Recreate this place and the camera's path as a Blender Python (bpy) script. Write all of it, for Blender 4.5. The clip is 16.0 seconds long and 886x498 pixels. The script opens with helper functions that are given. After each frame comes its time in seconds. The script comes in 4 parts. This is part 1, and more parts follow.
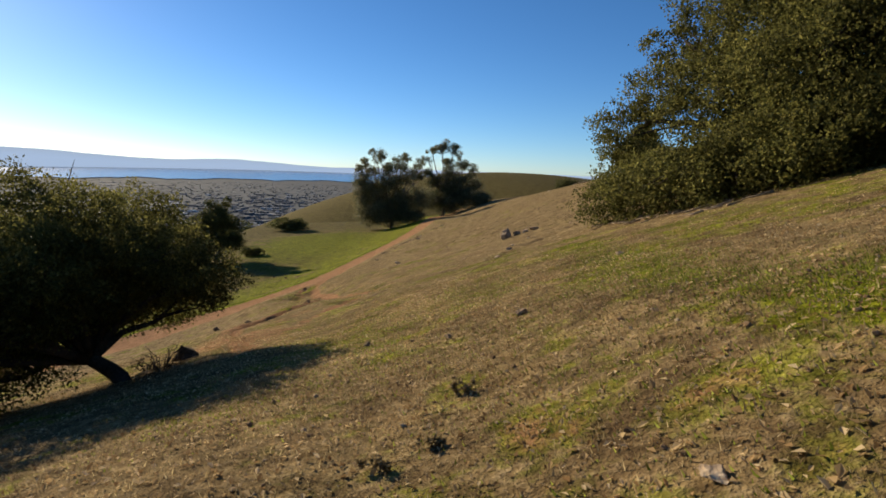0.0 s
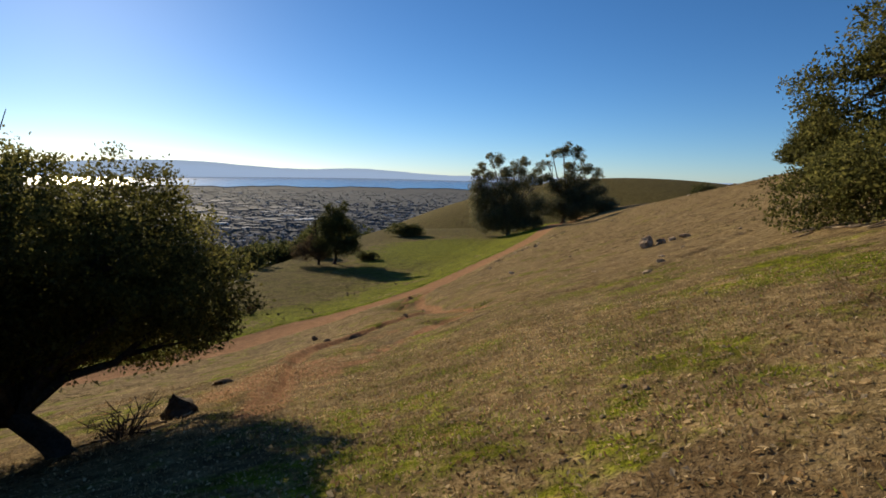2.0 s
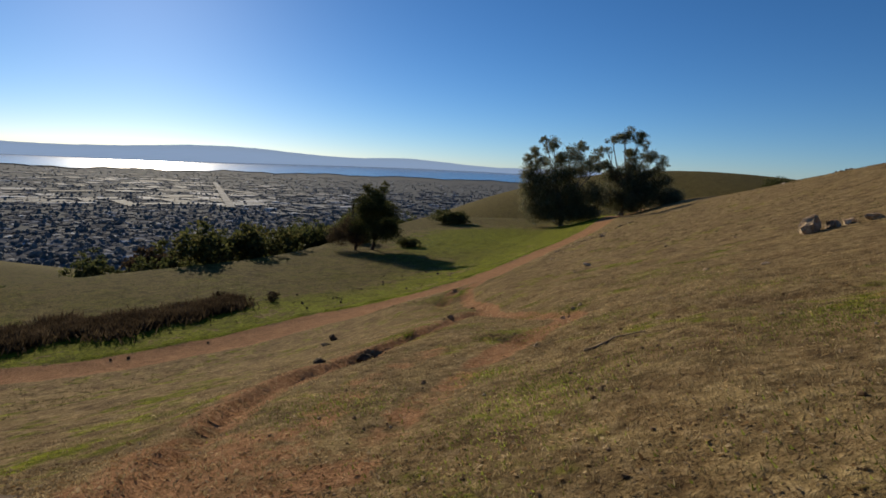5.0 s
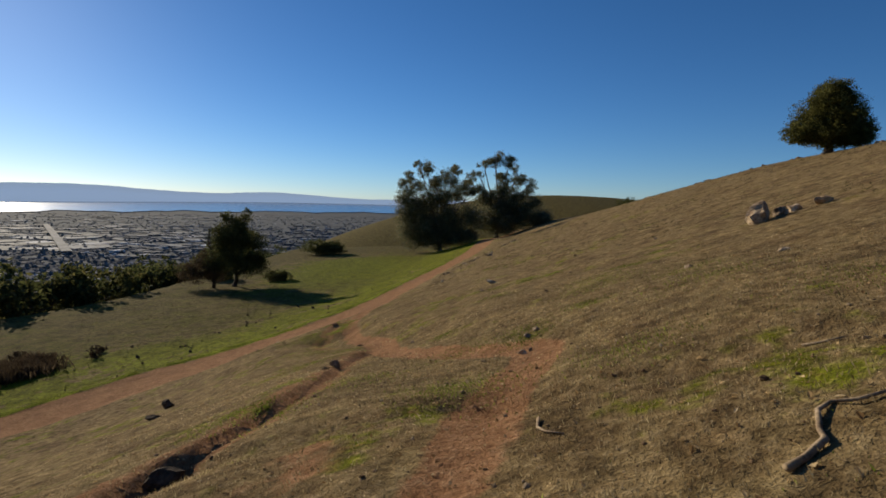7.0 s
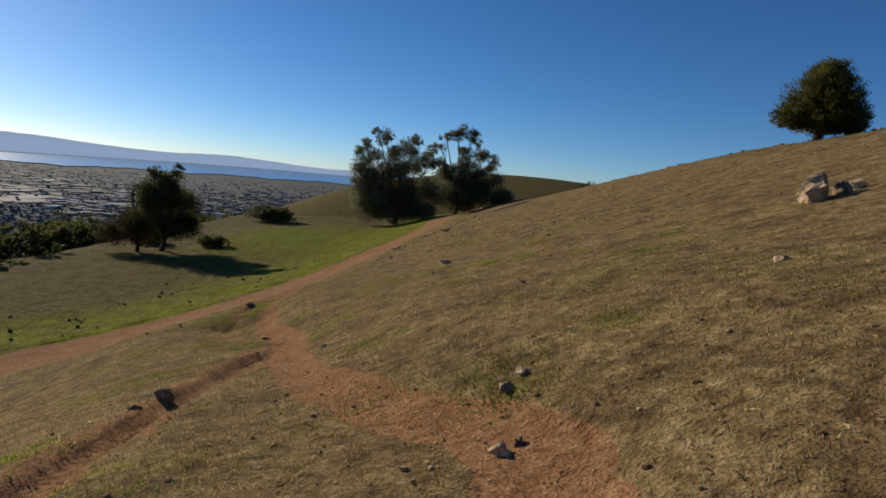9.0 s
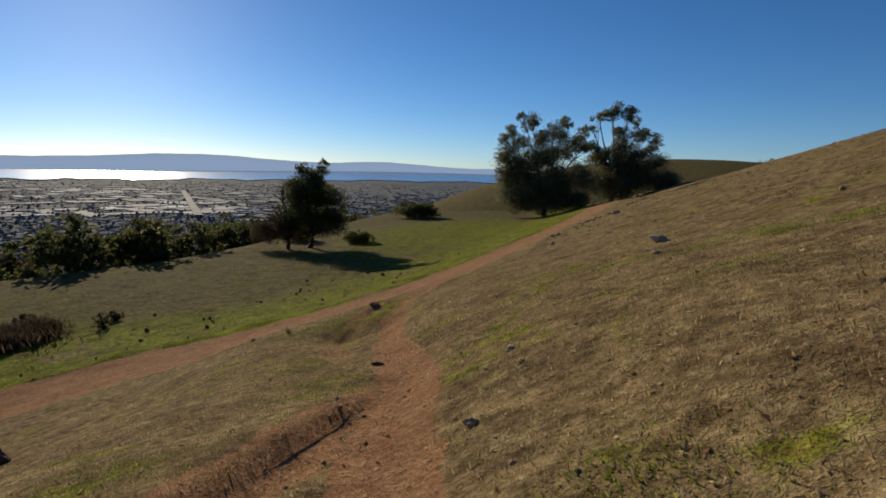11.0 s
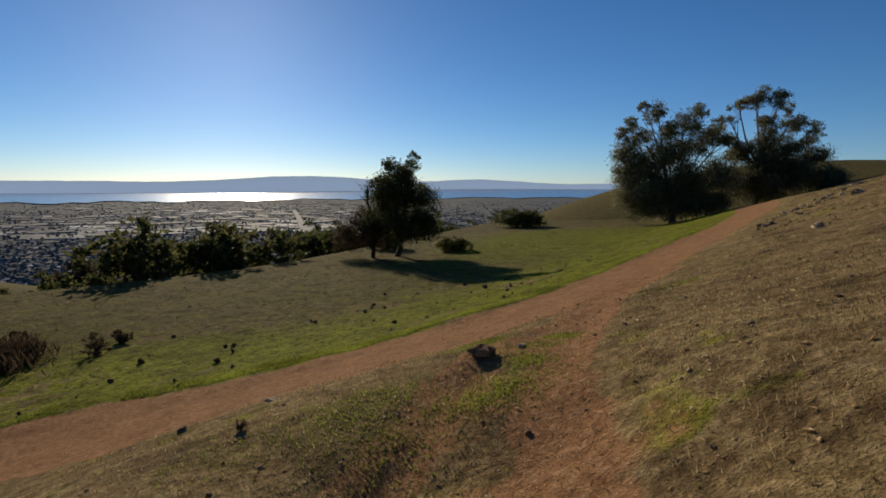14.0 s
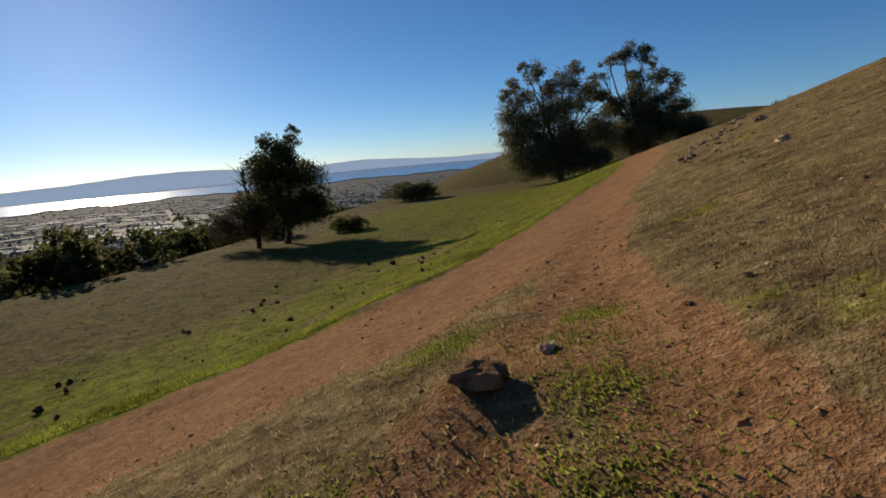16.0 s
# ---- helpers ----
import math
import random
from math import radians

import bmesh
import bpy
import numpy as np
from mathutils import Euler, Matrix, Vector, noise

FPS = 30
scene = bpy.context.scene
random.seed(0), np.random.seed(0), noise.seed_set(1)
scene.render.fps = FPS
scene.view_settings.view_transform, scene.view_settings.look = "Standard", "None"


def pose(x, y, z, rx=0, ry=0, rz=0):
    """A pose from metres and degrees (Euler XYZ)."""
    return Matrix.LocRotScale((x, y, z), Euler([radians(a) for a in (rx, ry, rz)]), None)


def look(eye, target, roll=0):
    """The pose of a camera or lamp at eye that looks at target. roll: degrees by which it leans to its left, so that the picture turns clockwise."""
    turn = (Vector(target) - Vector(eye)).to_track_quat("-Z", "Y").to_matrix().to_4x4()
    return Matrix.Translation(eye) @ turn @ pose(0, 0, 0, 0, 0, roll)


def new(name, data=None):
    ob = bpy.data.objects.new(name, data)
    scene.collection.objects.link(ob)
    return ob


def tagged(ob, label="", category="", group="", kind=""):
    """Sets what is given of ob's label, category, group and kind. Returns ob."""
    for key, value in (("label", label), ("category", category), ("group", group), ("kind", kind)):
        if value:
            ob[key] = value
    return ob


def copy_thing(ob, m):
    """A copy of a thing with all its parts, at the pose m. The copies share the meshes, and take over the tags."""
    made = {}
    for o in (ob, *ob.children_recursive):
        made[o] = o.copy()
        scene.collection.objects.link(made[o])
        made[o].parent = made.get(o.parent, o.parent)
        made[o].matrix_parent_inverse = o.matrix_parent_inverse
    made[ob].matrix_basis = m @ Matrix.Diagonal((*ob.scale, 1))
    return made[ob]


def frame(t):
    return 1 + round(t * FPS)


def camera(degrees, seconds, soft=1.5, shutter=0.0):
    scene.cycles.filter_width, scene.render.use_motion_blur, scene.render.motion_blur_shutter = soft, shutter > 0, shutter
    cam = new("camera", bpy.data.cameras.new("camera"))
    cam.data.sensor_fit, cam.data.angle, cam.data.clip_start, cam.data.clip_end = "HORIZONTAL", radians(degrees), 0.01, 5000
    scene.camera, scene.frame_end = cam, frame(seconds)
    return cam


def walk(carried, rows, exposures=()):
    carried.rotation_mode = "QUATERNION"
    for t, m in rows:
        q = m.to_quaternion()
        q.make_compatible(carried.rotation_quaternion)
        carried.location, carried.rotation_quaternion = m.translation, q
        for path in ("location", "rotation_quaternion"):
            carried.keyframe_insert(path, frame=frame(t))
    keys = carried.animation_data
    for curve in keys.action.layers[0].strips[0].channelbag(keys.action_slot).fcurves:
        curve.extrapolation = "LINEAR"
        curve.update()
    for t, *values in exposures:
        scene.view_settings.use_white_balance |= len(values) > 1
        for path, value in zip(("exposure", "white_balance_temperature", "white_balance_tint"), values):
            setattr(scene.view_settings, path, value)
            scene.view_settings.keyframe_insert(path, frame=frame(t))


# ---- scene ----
cam = camera(80.0, 16.0, soft=1.7)
PATH = [
    (0, (4.812, 4.647, 4.916), (4.988, 6.619, 4.632), 2.0),
    (0.5, (4.938, 5.351, 4.806), (5.03, 7.328, 4.52), 2.3),
    (1, (5.005, 6.158, 4.723), (4.984, 8.139, 4.451), 2.1),
    (1.5, (5.024, 7.104, 4.618), (4.872, 9.076, 4.318), 0.9),
    (2, (4.942, 8.051, 4.436), (4.677, 10.015, 4.167), 1.6),
    (2.5, (4.82, 9.001, 4.232), (4.433, 10.947, 3.979), 2.4),
    (3, (4.634, 9.957, 4.062), (4.177, 11.875, 3.723), 3.7),
    (5.5, (3.504, 14.09, 3.024), (3.115, 16.032, 2.748), 2.2),
    (6, (3.254, 14.988, 2.765), (2.961, 16.954, 2.542), 2.1),
    (6.5, (3.057, 15.92, 2.552), (2.917, 17.908, 2.39), 1.8),
    (7, (2.969, 16.774, 2.39), (3.006, 18.767, 2.218), 1.4),
    (7.5, (3.07, 17.664, 2.242), (3.261, 19.646, 2.055), 1.0),
    (8, (3.162, 18.427, 2.127), (3.401, 20.403, 1.93), 1.0),
    (8.5, (3.289, 19.251, 2.046), (3.568, 21.221, 1.845), 1.8),
    (9, (3.401, 20.123, 1.971), (3.602, 22.097, 1.718), 5.0),
    (9.5, (3.397, 21.221, 1.744), (3.289, 23.188, 1.4), 6.1),
    (12, (2.213, 27.256, 0.305), (1.796, 29.195, 0.051), 1.4),
    (12.5, (1.846, 28.627, 0.003), (1.329, 30.543, -0.241), 1.6),
    (13, (1.428, 29.857, -0.294), (0.795, 31.741, -0.518), 1.4),
    (13.5, (0.984, 30.842, -0.543), (0.255, 32.693, -0.749), 0.9),
    (14, (0.607, 31.698, -0.758), (-0.088, 33.559, -0.994), 0.2),
    (14.5, (0.284, 32.351, -0.927), (-0.368, 34.221, -1.202), -0.3),
    (15, (0.023, 32.885, -1.066), (-0.558, 34.765, -1.421), -0.9),
    (15.5, (-0.198, 33.415, -1.206), (-0.658, 35.323, -1.591), -2.4),
    (16, (-0.331, 33.842, -1.29), (-0.644, 35.789, -1.621), -4.9),
]
walk(cam, [(t, look(eye, target, roll)) for t, eye, target, roll in PATH],
     [(0, 0.58, 6600, 10), (1.5, 0.42, 6600, 10), (3, 0.2, 6350, 10), (5.5, -0.04, 6200, 10), (9.5, 0.04, 6220, 10), (12.5, -0.1, 6330, 10), (14, -0.12, 6450, 10), (16, 0.02, 6550, 10)])

# ---- light ----
SUN_AZ, SUN_EL = -42.0, 17.0
world = bpy.data.worlds.new("sky")
scene.world = world
world.use_nodes = True
wn = world.node_tree
sky = wn.nodes.new("ShaderNodeTexSky")
sky.sky_type = "NISHITA"
sky.sun_disc = False
sky.sun_elevation = radians(SUN_EL)
sky.sun_rotation = radians(SUN_AZ)
sky.altitude = 200
sky.air_density = 0.76
sky.dust_density = 0.12
sky.ozone_density = 5.0
rich = wn.nodes.new("ShaderNodeHueSaturation")
rich.inputs["Saturation"].default_value = 1.1
wn.links.new(sky.outputs[0], rich.inputs["Color"])
wn.links.new(rich.outputs[0], wn.nodes["Background"].inputs[0])
wn.nodes["Background"].inputs[1].default_value = 0.086
sun_data = bpy.data.lights.new("sun", "SUN")
sun_data.energy = 5.0
sun_data.angle = radians(0.55)
sun_data.color = (1.0, 0.85, 0.62)
sun = new("sun", sun_data)
_d = Vector((math.sin(radians(SUN_AZ)) * math.cos(radians(SUN_EL)), math.cos(radians(SUN_AZ)) * math.cos(radians(SUN_EL)), math.sin(radians(SUN_EL))))
sun.matrix_world = look(_d * 50, (0, 0, 0))


# ---- materials ----
def mat(name, rough=0.9):
    m = bpy.data.materials.new(name)
    m.use_nodes = True
    b = m.node_tree.nodes["Principled BSDF"]
    b.inputs["Roughness"].default_value = rough
    b.inputs["Specular IOR Level"].default_value = 0.25
    return m, m.node_tree, b


def noise_node(nt, scale, detail=4.0, rough=0.6, vec=None, kind="object"):
    n = nt.nodes.new("ShaderNodeTexNoise")
    n.inputs["Scale"].default_value = scale
    n.inputs["Detail"].default_value = detail
    n.inputs["Roughness"].default_value = rough
    if vec is None:
        tc = nt.nodes.new("ShaderNodeTexCoord")
        vec = tc.outputs["Object"]
    nt.links.new(vec, n.inputs["Vector"])
    return n


def ramp(nt, src, stops):
    r = nt.nodes.new("ShaderNodeValToRGB")
    e = r.color_ramp.elements
    while len(e) < len(stops):
        e.new(0.5)
    for el, (p, c) in zip(e, stops):
        el.position = p
        el.color = (*c, 1)
    nt.links.new(src, r.inputs[0])
    return r


def mix(nt, fac, a, b, mode="MIX"):
    m = nt.nodes.new("ShaderNodeMix")
    m.data_type = "RGBA"
    m.blend_type = mode
    if hasattr(fac, "is_linked"):
        nt.links.new(fac, m.inputs[0])
    else:
        m.inputs[0].default_value = fac
    for s, v in ((6, a), (7, b)):
        if hasattr(v, "is_linked"):
            nt.links.new(v, m.inputs[s])
        else:
            m.inputs[s].default_value = (*v, 1)
    return m.outputs[2]


def bump(nt, bsdf, height, strength, dist):
    b = nt.nodes.new("ShaderNodeBump")
    b.inputs["Strength"].default_value = strength
    b.inputs["Distance"].default_value = dist
    nt.links.new(height, b.inputs["Height"])
    nt.links.new(b.outputs[0], bsdf.inputs["Normal"])


def mottled(name, dark, light, scale, fine, rough=0.9, bump_s=0.5, bump_d=0.01):
    m, nt, b = mat(name, rough)
    b.inputs["Specular IOR Level"].default_value = 0.06
    n1, n2 = noise_node(nt, scale), noise_node(nt, fine, 6)
    c1 = ramp(nt, n1.outputs[0], [(0.35, dark), (0.65, light)])
    c2 = ramp(nt, n2.outputs[0], [(0.3, (0.55, 0.55, 0.55)), (0.7, (1.25, 1.25, 1.25))])
    nt.links.new(mix(nt, 1.0, c1.outputs[0], c2.outputs[0], "MULTIPLY"), b.inputs["Base Color"])
    bump(nt, b, n2.outputs[0], bump_s, bump_d)
    return m


def leaf_mat(name, dark, light, tint, rough=0.55, trans=0.25):
    """Leaf colour that changes from leaf to leaf."""
    m, nt, b = mat(name, rough)
    b.inputs["Specular IOR Level"].default_value = 0.2 if rough < 0.55 else 0.04
    g = nt.nodes.new("ShaderNodeNewGeometry")
    c = ramp(nt, g.outputs["Random Per Island"], [(0.0, dark), (0.6, light), (1.0, tint)])
    n = noise_node(nt, 0.9, 2)
    k = ramp(nt, n.outputs[0], [(0.35, (0.6, 0.6, 0.6)), (0.65, (1.2, 1.2, 1.2))])
    col = mix(nt, 1.0, c.outputs[0], k.outputs[0], "MULTIPLY")
    nt.links.new(col, b.inputs["Base Color"])
    t = nt.nodes.new("ShaderNodeBsdfTranslucent")
    nt.links.new(col, t.inputs[0])
    mx = nt.nodes.new("ShaderNodeMixShader")
    mx.inputs[0].default_value = trans
    out = nt.nodes["Material Output"]
    nt.links.new(b.outputs[0], mx.inputs[1])
    nt.links.new(t.outputs[0], mx.inputs[2])
    nt.links.new(mx.outputs[0], out.inputs[0])
    return m


def ground_material():
    m, nt, b = mat("hillside", 1.0)
    b.inputs["Specular IOR Level"].default_value = 0.03
    tc = nt.nodes.new("ShaderNodeTexCoord")
    v = tc.outputs["Object"]

    def attr(n):
        a = nt.nodes.new("ShaderNodeAttribute")
        a.attribute_name = n
        return a.outputs["Fac"]

    def math2(op, a, c):
        k = nt.nodes.new("ShaderNodeMath")
        k.operation = op
        for i, q in enumerate((a, c)):
            if hasattr(q, "is_linked"):
                nt.links.new(q, k.inputs[i])
            else:
                k.inputs[i].default_value = q
        return k.outputs[0]

    big, mid, fine, grit = (noise_node(nt, s, d, 0.65, v) for s, d in ((0.35, 5), (2.2, 6), (14.0, 6), (60.0, 4)))
    # dry grass: straw over grey-brown thatch
    straw = ramp(nt, fine.outputs[0], [(0.28, (0.085, 0.055, 0.028)), (0.5, (0.225, 0.163, 0.08)), (0.72, (0.42, 0.33, 0.19))])
    thatch = ramp(nt, mid.outputs[0], [(0.35, (0.15, 0.095, 0.047)), (0.65, (0.25, 0.195, 0.095))])
    dry = mix(nt, 0.45, straw.outputs[0], thatch.outputs[0])
    # green new grass in patches
    green = ramp(nt, fine.outputs[0], [(0.3, (0.06, 0.072, 0.006)), (0.7, (0.24, 0.255, 0.018))])
    patch = math2("MULTIPLY", math2("SUBTRACT", math2("ADD", mid.outputs[0], big.outputs[0]), 1.0), 2.0)
    gm = math2("ADD", attr("green"), patch)
    gmask = ramp(nt, gm, [(0.14, (0, 0, 0)), (0.4, (1, 1, 1))])
    col = mix(nt, gmask.outputs[0], dry, green.outputs[0])
    olive = ramp(nt, fine.outputs[0], [(0.3, (0.044, 0.039, 0.01)), (0.7, (0.162, 0.136, 0.04))])
    col = mix(nt, math2("MULTIPLY", attr("olive"), 0.8), col, olive.outputs[0])
    clump = ramp(nt, noise_node(nt, 5.5, 5, 0.7, v).outputs[0], [(0.34, (0.48, 0.46, 0.44)), (0.6, (1.32, 1.32, 1.3))])
    col = mix(nt, 1.0, col, clump.outputs[0], "MULTIPLY")
    worn = ramp(nt, noise_node(nt, 1.15, 7, 0.72, v).outputs[0], [(0.36, (0.6, 0.56, 0.56)), (0.5, (1.0, 0.98, 0.96)), (0.64, (1.22, 1.2, 1.12))])
    col = mix(nt, 1.0, col, worn.outputs[0], "MULTIPLY")
    # bare red-brown soil on the road, the trail and the ruts
    soil = ramp(nt, fine.outputs[0], [(0.25, (0.16, 0.078, 0.036)), (0.5, (0.31, 0.17, 0.085)), (0.75, (0.46, 0.29, 0.16))])
    soil2 = ramp(nt, mid.outputs[0], [(0.3, (0.75, 0.72, 0.7)), (0.7, (1.15, 1.12, 1.1))])
    sc = mix(nt, 1.0, soil.outputs[0], soil2.outputs[0], "MULTIPLY")
    dm = math2("ADD", attr("dirt"), math2("MULTIPLY", math2("SUBTRACT", math2("ADD", mid.outputs[0], big.outputs[0]), 1.0), 1.5))
    dmask = ramp(nt, dm, [(0.42, (0, 0, 0)), (0.62, (1, 1, 1))])
    col = mix(nt, dmask.outputs[0], col, sc)
    dark = ramp(nt, grit.outputs[0], [(0.3, (0.62, 0.6, 0.58)), (0.65, (1.2, 1.2, 1.2))])
    col = mix(nt, 1.0, col, dark.outputs[0], "MULTIPLY")
    # valley floor, in greys that include the haze over the town
    town = ramp(nt, noise_node(nt, 0.02, 8, 0.7, v).outputs[0], [(0.35, (0.085, 0.095, 0.095)), (0.5, (0.12, 0.125, 0.125)), (0.7, (0.16, 0.16, 0.158))])
    col = mix(nt, attr("town"), col, town.outputs[0])
    nt.links.new(col, b.inputs["Base Color"])
    h = math2("ADD", fine.outputs[0], math2("MULTIPLY", grit.outputs[0], 0.5))
    bump(nt, b, h, 1.0, 0.046)
    return m


GROUND = ground_material()
BARK = mottled("bark", (0.035, 0.027, 0.02), (0.11, 0.085, 0.065), 3, 40, bump_s=0.9, bump_d=0.02)
PALE_BARK = mottled("pale_bark", (0.12, 0.1, 0.085), (0.36, 0.32, 0.28), 1.5, 12, bump_s=0.4, bump_d=0.02)
OAK_LEAF = leaf_mat("oak_leaf", (0.06, 0.064, 0.018), (0.125, 0.122, 0.036), (0.22, 0.2, 0.062), 0.55, 0.6)
EUC_LEAF = leaf_mat("eucalyptus_leaf", (0.075, 0.082, 0.04), (0.16, 0.165, 0.085), (0.32, 0.25, 0.13), 0.5, 0.5)
BUSH_LEAF = leaf_mat("bush_leaf", (0.045, 0.05, 0.018), (0.1, 0.11, 0.038), (0.18, 0.16, 0.06), 0.6, 0.45)
WOOD_LEAF = leaf_mat("woodland_leaf", (0.055, 0.07, 0.025), (0.12, 0.13, 0.045), (0.2, 0.19, 0.075), 0.7, 0.45)
BROWN_LEAF = leaf_mat("brown_leaf", (0.05, 0.036, 0.022), (0.1, 0.07, 0.042), (0.16, 0.115, 0.065), 0.8, 0.3)
ROCK = mottled("rock", (0.1, 0.07, 0.045), (0.32, 0.24, 0.16), 4, 30, bump_s=0.8, bump_d=0.02)
PALE_ROCK = mottled("pale_rock", (0.3, 0.2, 0.12), (0.62, 0.48, 0.32), 5, 30, bump_s=0.7, bump_d=0.02)
DARK_ROCK = mottled("dark_rock", (0.045, 0.032, 0.022), (0.14, 0.1, 0.068), 6, 35, bump_s=0.9, bump_d=0.02)
CLOD = mottled("clod_soil", (0.14, 0.07, 0.035), (0.33, 0.18, 0.09), 5, 30, bump_s=0.9, bump_d=0.02)
DEADWOOD = mottled("deadwood", (0.16, 0.11, 0.07), (0.44, 0.33, 0.21), 6, 60, bump_s=0.6, bump_d=0.006)


# ---- shape of the land ----
def smax(a, b, k):
    d = np.clip((a - b) / k, -30, 30)
    return np.where(np.abs(d) < 30, b + k * np.log1p(np.exp(d)), np.maximum(a, b))


def smooth(a, b, v):
    t = np.clip((v - a) / (b - a), 0, 1)
    return t * t * (3 - 2 * t)


def slope_z(x, y):
    """The hillside that the trail crosses: it rises to the right and falls ahead."""
    ye = np.clip(y, -4, 50)
    xe = np.where(x > 17, 17 + 9 * np.tanh((x - 17) / 9), np.maximum(x, -45))
    u, v = xe / 10, ye / 10
    z = 4.07 + 2.56 * u - 2.23 * v + 0.208 * u * u + 0.142 * u * v + 0.156 * v * v
    z = z - 0.75 * np.exp(-((x + 6.5) ** 2 + (y - 29.5) ** 2) / 50) - 0.5 * np.exp(-((x + 14) ** 2 + (y - 29) ** 2) / 60)
    return z - 0.032 * np.clip(y - 48, 0, 40) * smooth(9, 16, x) - 0.07 * np.maximum(y - 50, 0) - 0.2 * np.minimum(y + 4, 0) - 0.05 * np.maximum(x - 30, 0)


def bench_edge(y):
    return -21 - 12 / (1 + np.exp(np.clip((y - 50) / 4.0, -30, 30)))


def wiggle(x, y):
    return (0.035 * np.sin(1.7 * x + 0.6 * y) * np.sin(0.9 * y - 0.5 * x) + 0.02 * np.sin(4.1 * x - 2.3 * y) * np.sin(3.3 * y + 1.1 * x)
            + 0.008 * np.sin(11.3 * x + 5.1 * y) * np.sin(9.7 * y - 4.3 * x))


ROAD = [(-40, 16), (-20, 25), (-13.5, 29), (-9.8, 33.2), (-7.2, 36.3), (-4.3, 37.4), (-2.3, 38.6), (-0.7, 41.3), (0.2, 43.7), (1.8, 49), (3.3, 54), (5.2, 60), (7.5, 70), (9.5, 84), (12, 100), (20, 118)]
TRAIL = [(2.65, 15.6), (2.7, 17.2), (3.0, 18.9), (3.4, 20.4), (3.85, 21.4), (4.1, 22.1), (3.95, 22.6), (3.55, 23.2), (3.1, 24.2), (2.6, 25.5), (2.1, 27.5), (1.75, 29.3), (1.35, 30.6), (0.75, 32.2), (0.4, 33.6), (0.15, 34.8), (0.07, 35.6), (0.12, 36.8), (0.18, 38.2), (0.4, 39.4), (1.1, 42)]
WALKED = [(4.8, 4.2), (5.0, 7.1), (4.6, 10), (3.5, 14.1), (3.0, 16.8), (3.4, 20.1), (3.3, 22), (2.2, 27.3), (1.4, 29.9), (0.6, 31.7), (-0.33, 33.9)]
RUT = [(2.6, 12.6), (2.05, 14.2), (1.3, 16.0), (0.75, 17.7), (0.65, 19.0), (0.9, 20.3), (1.35, 21.4), (1.48, 22.7), (1.53, 24.0), (1.52, 25.2), (1.5, 26.6), (1.45, 28.2), (1.6, 29.6)]
RUT_2 = [(2.9, 13.2), (2.3, 15.3), (2.0, 17.0), (1.95, 18.6), (2.1, 20.0)]
RUT_4 = [(1.25, 20.6), (3.2, 20.6), (5.0, 19.6), (6.3, 19.2), (7.4, 19.2), (8.6, 20.6), (9.6, 21.8), (11.4, 23.6)]
RUT_3 = [(1.0, 30.8), (-0.1, 32.2), (-0.72, 33.6), (-0.68, 34.5), (-0.52, 35.6), (-0.15, 37.2), (0.15, 38.4), (0.3, 39.4)]

GREEN_BAND = [(8.6, 15.0), (7.6, 11.4), (6.9, 8.4), (6.8, 7.0), (6.8, 5.6)]


def polyline_distance(x, y, pts):
    """Distance to a line of points, and the side (positive: left of it)."""
    best = np.full(np.shape(x), 1e9)
    side = np.zeros(np.shape(x))
    for (ax, ay), (bx, by) in zip(pts, pts[1:]):
        dx, dy = bx - ax, by - ay
        t = np.clip(((x - ax) * dx + (y - ay) * dy) / (dx * dx + dy * dy), 0, 1)
        ex, ey = x - ax - t * dx, y - ay - t * dy
        d = np.hypot(ex, ey)
        near = d < best
        best = np.where(near, d, best)
        side = np.where(near, np.sign(dx * ey - dy * ex), side)
    return best, side


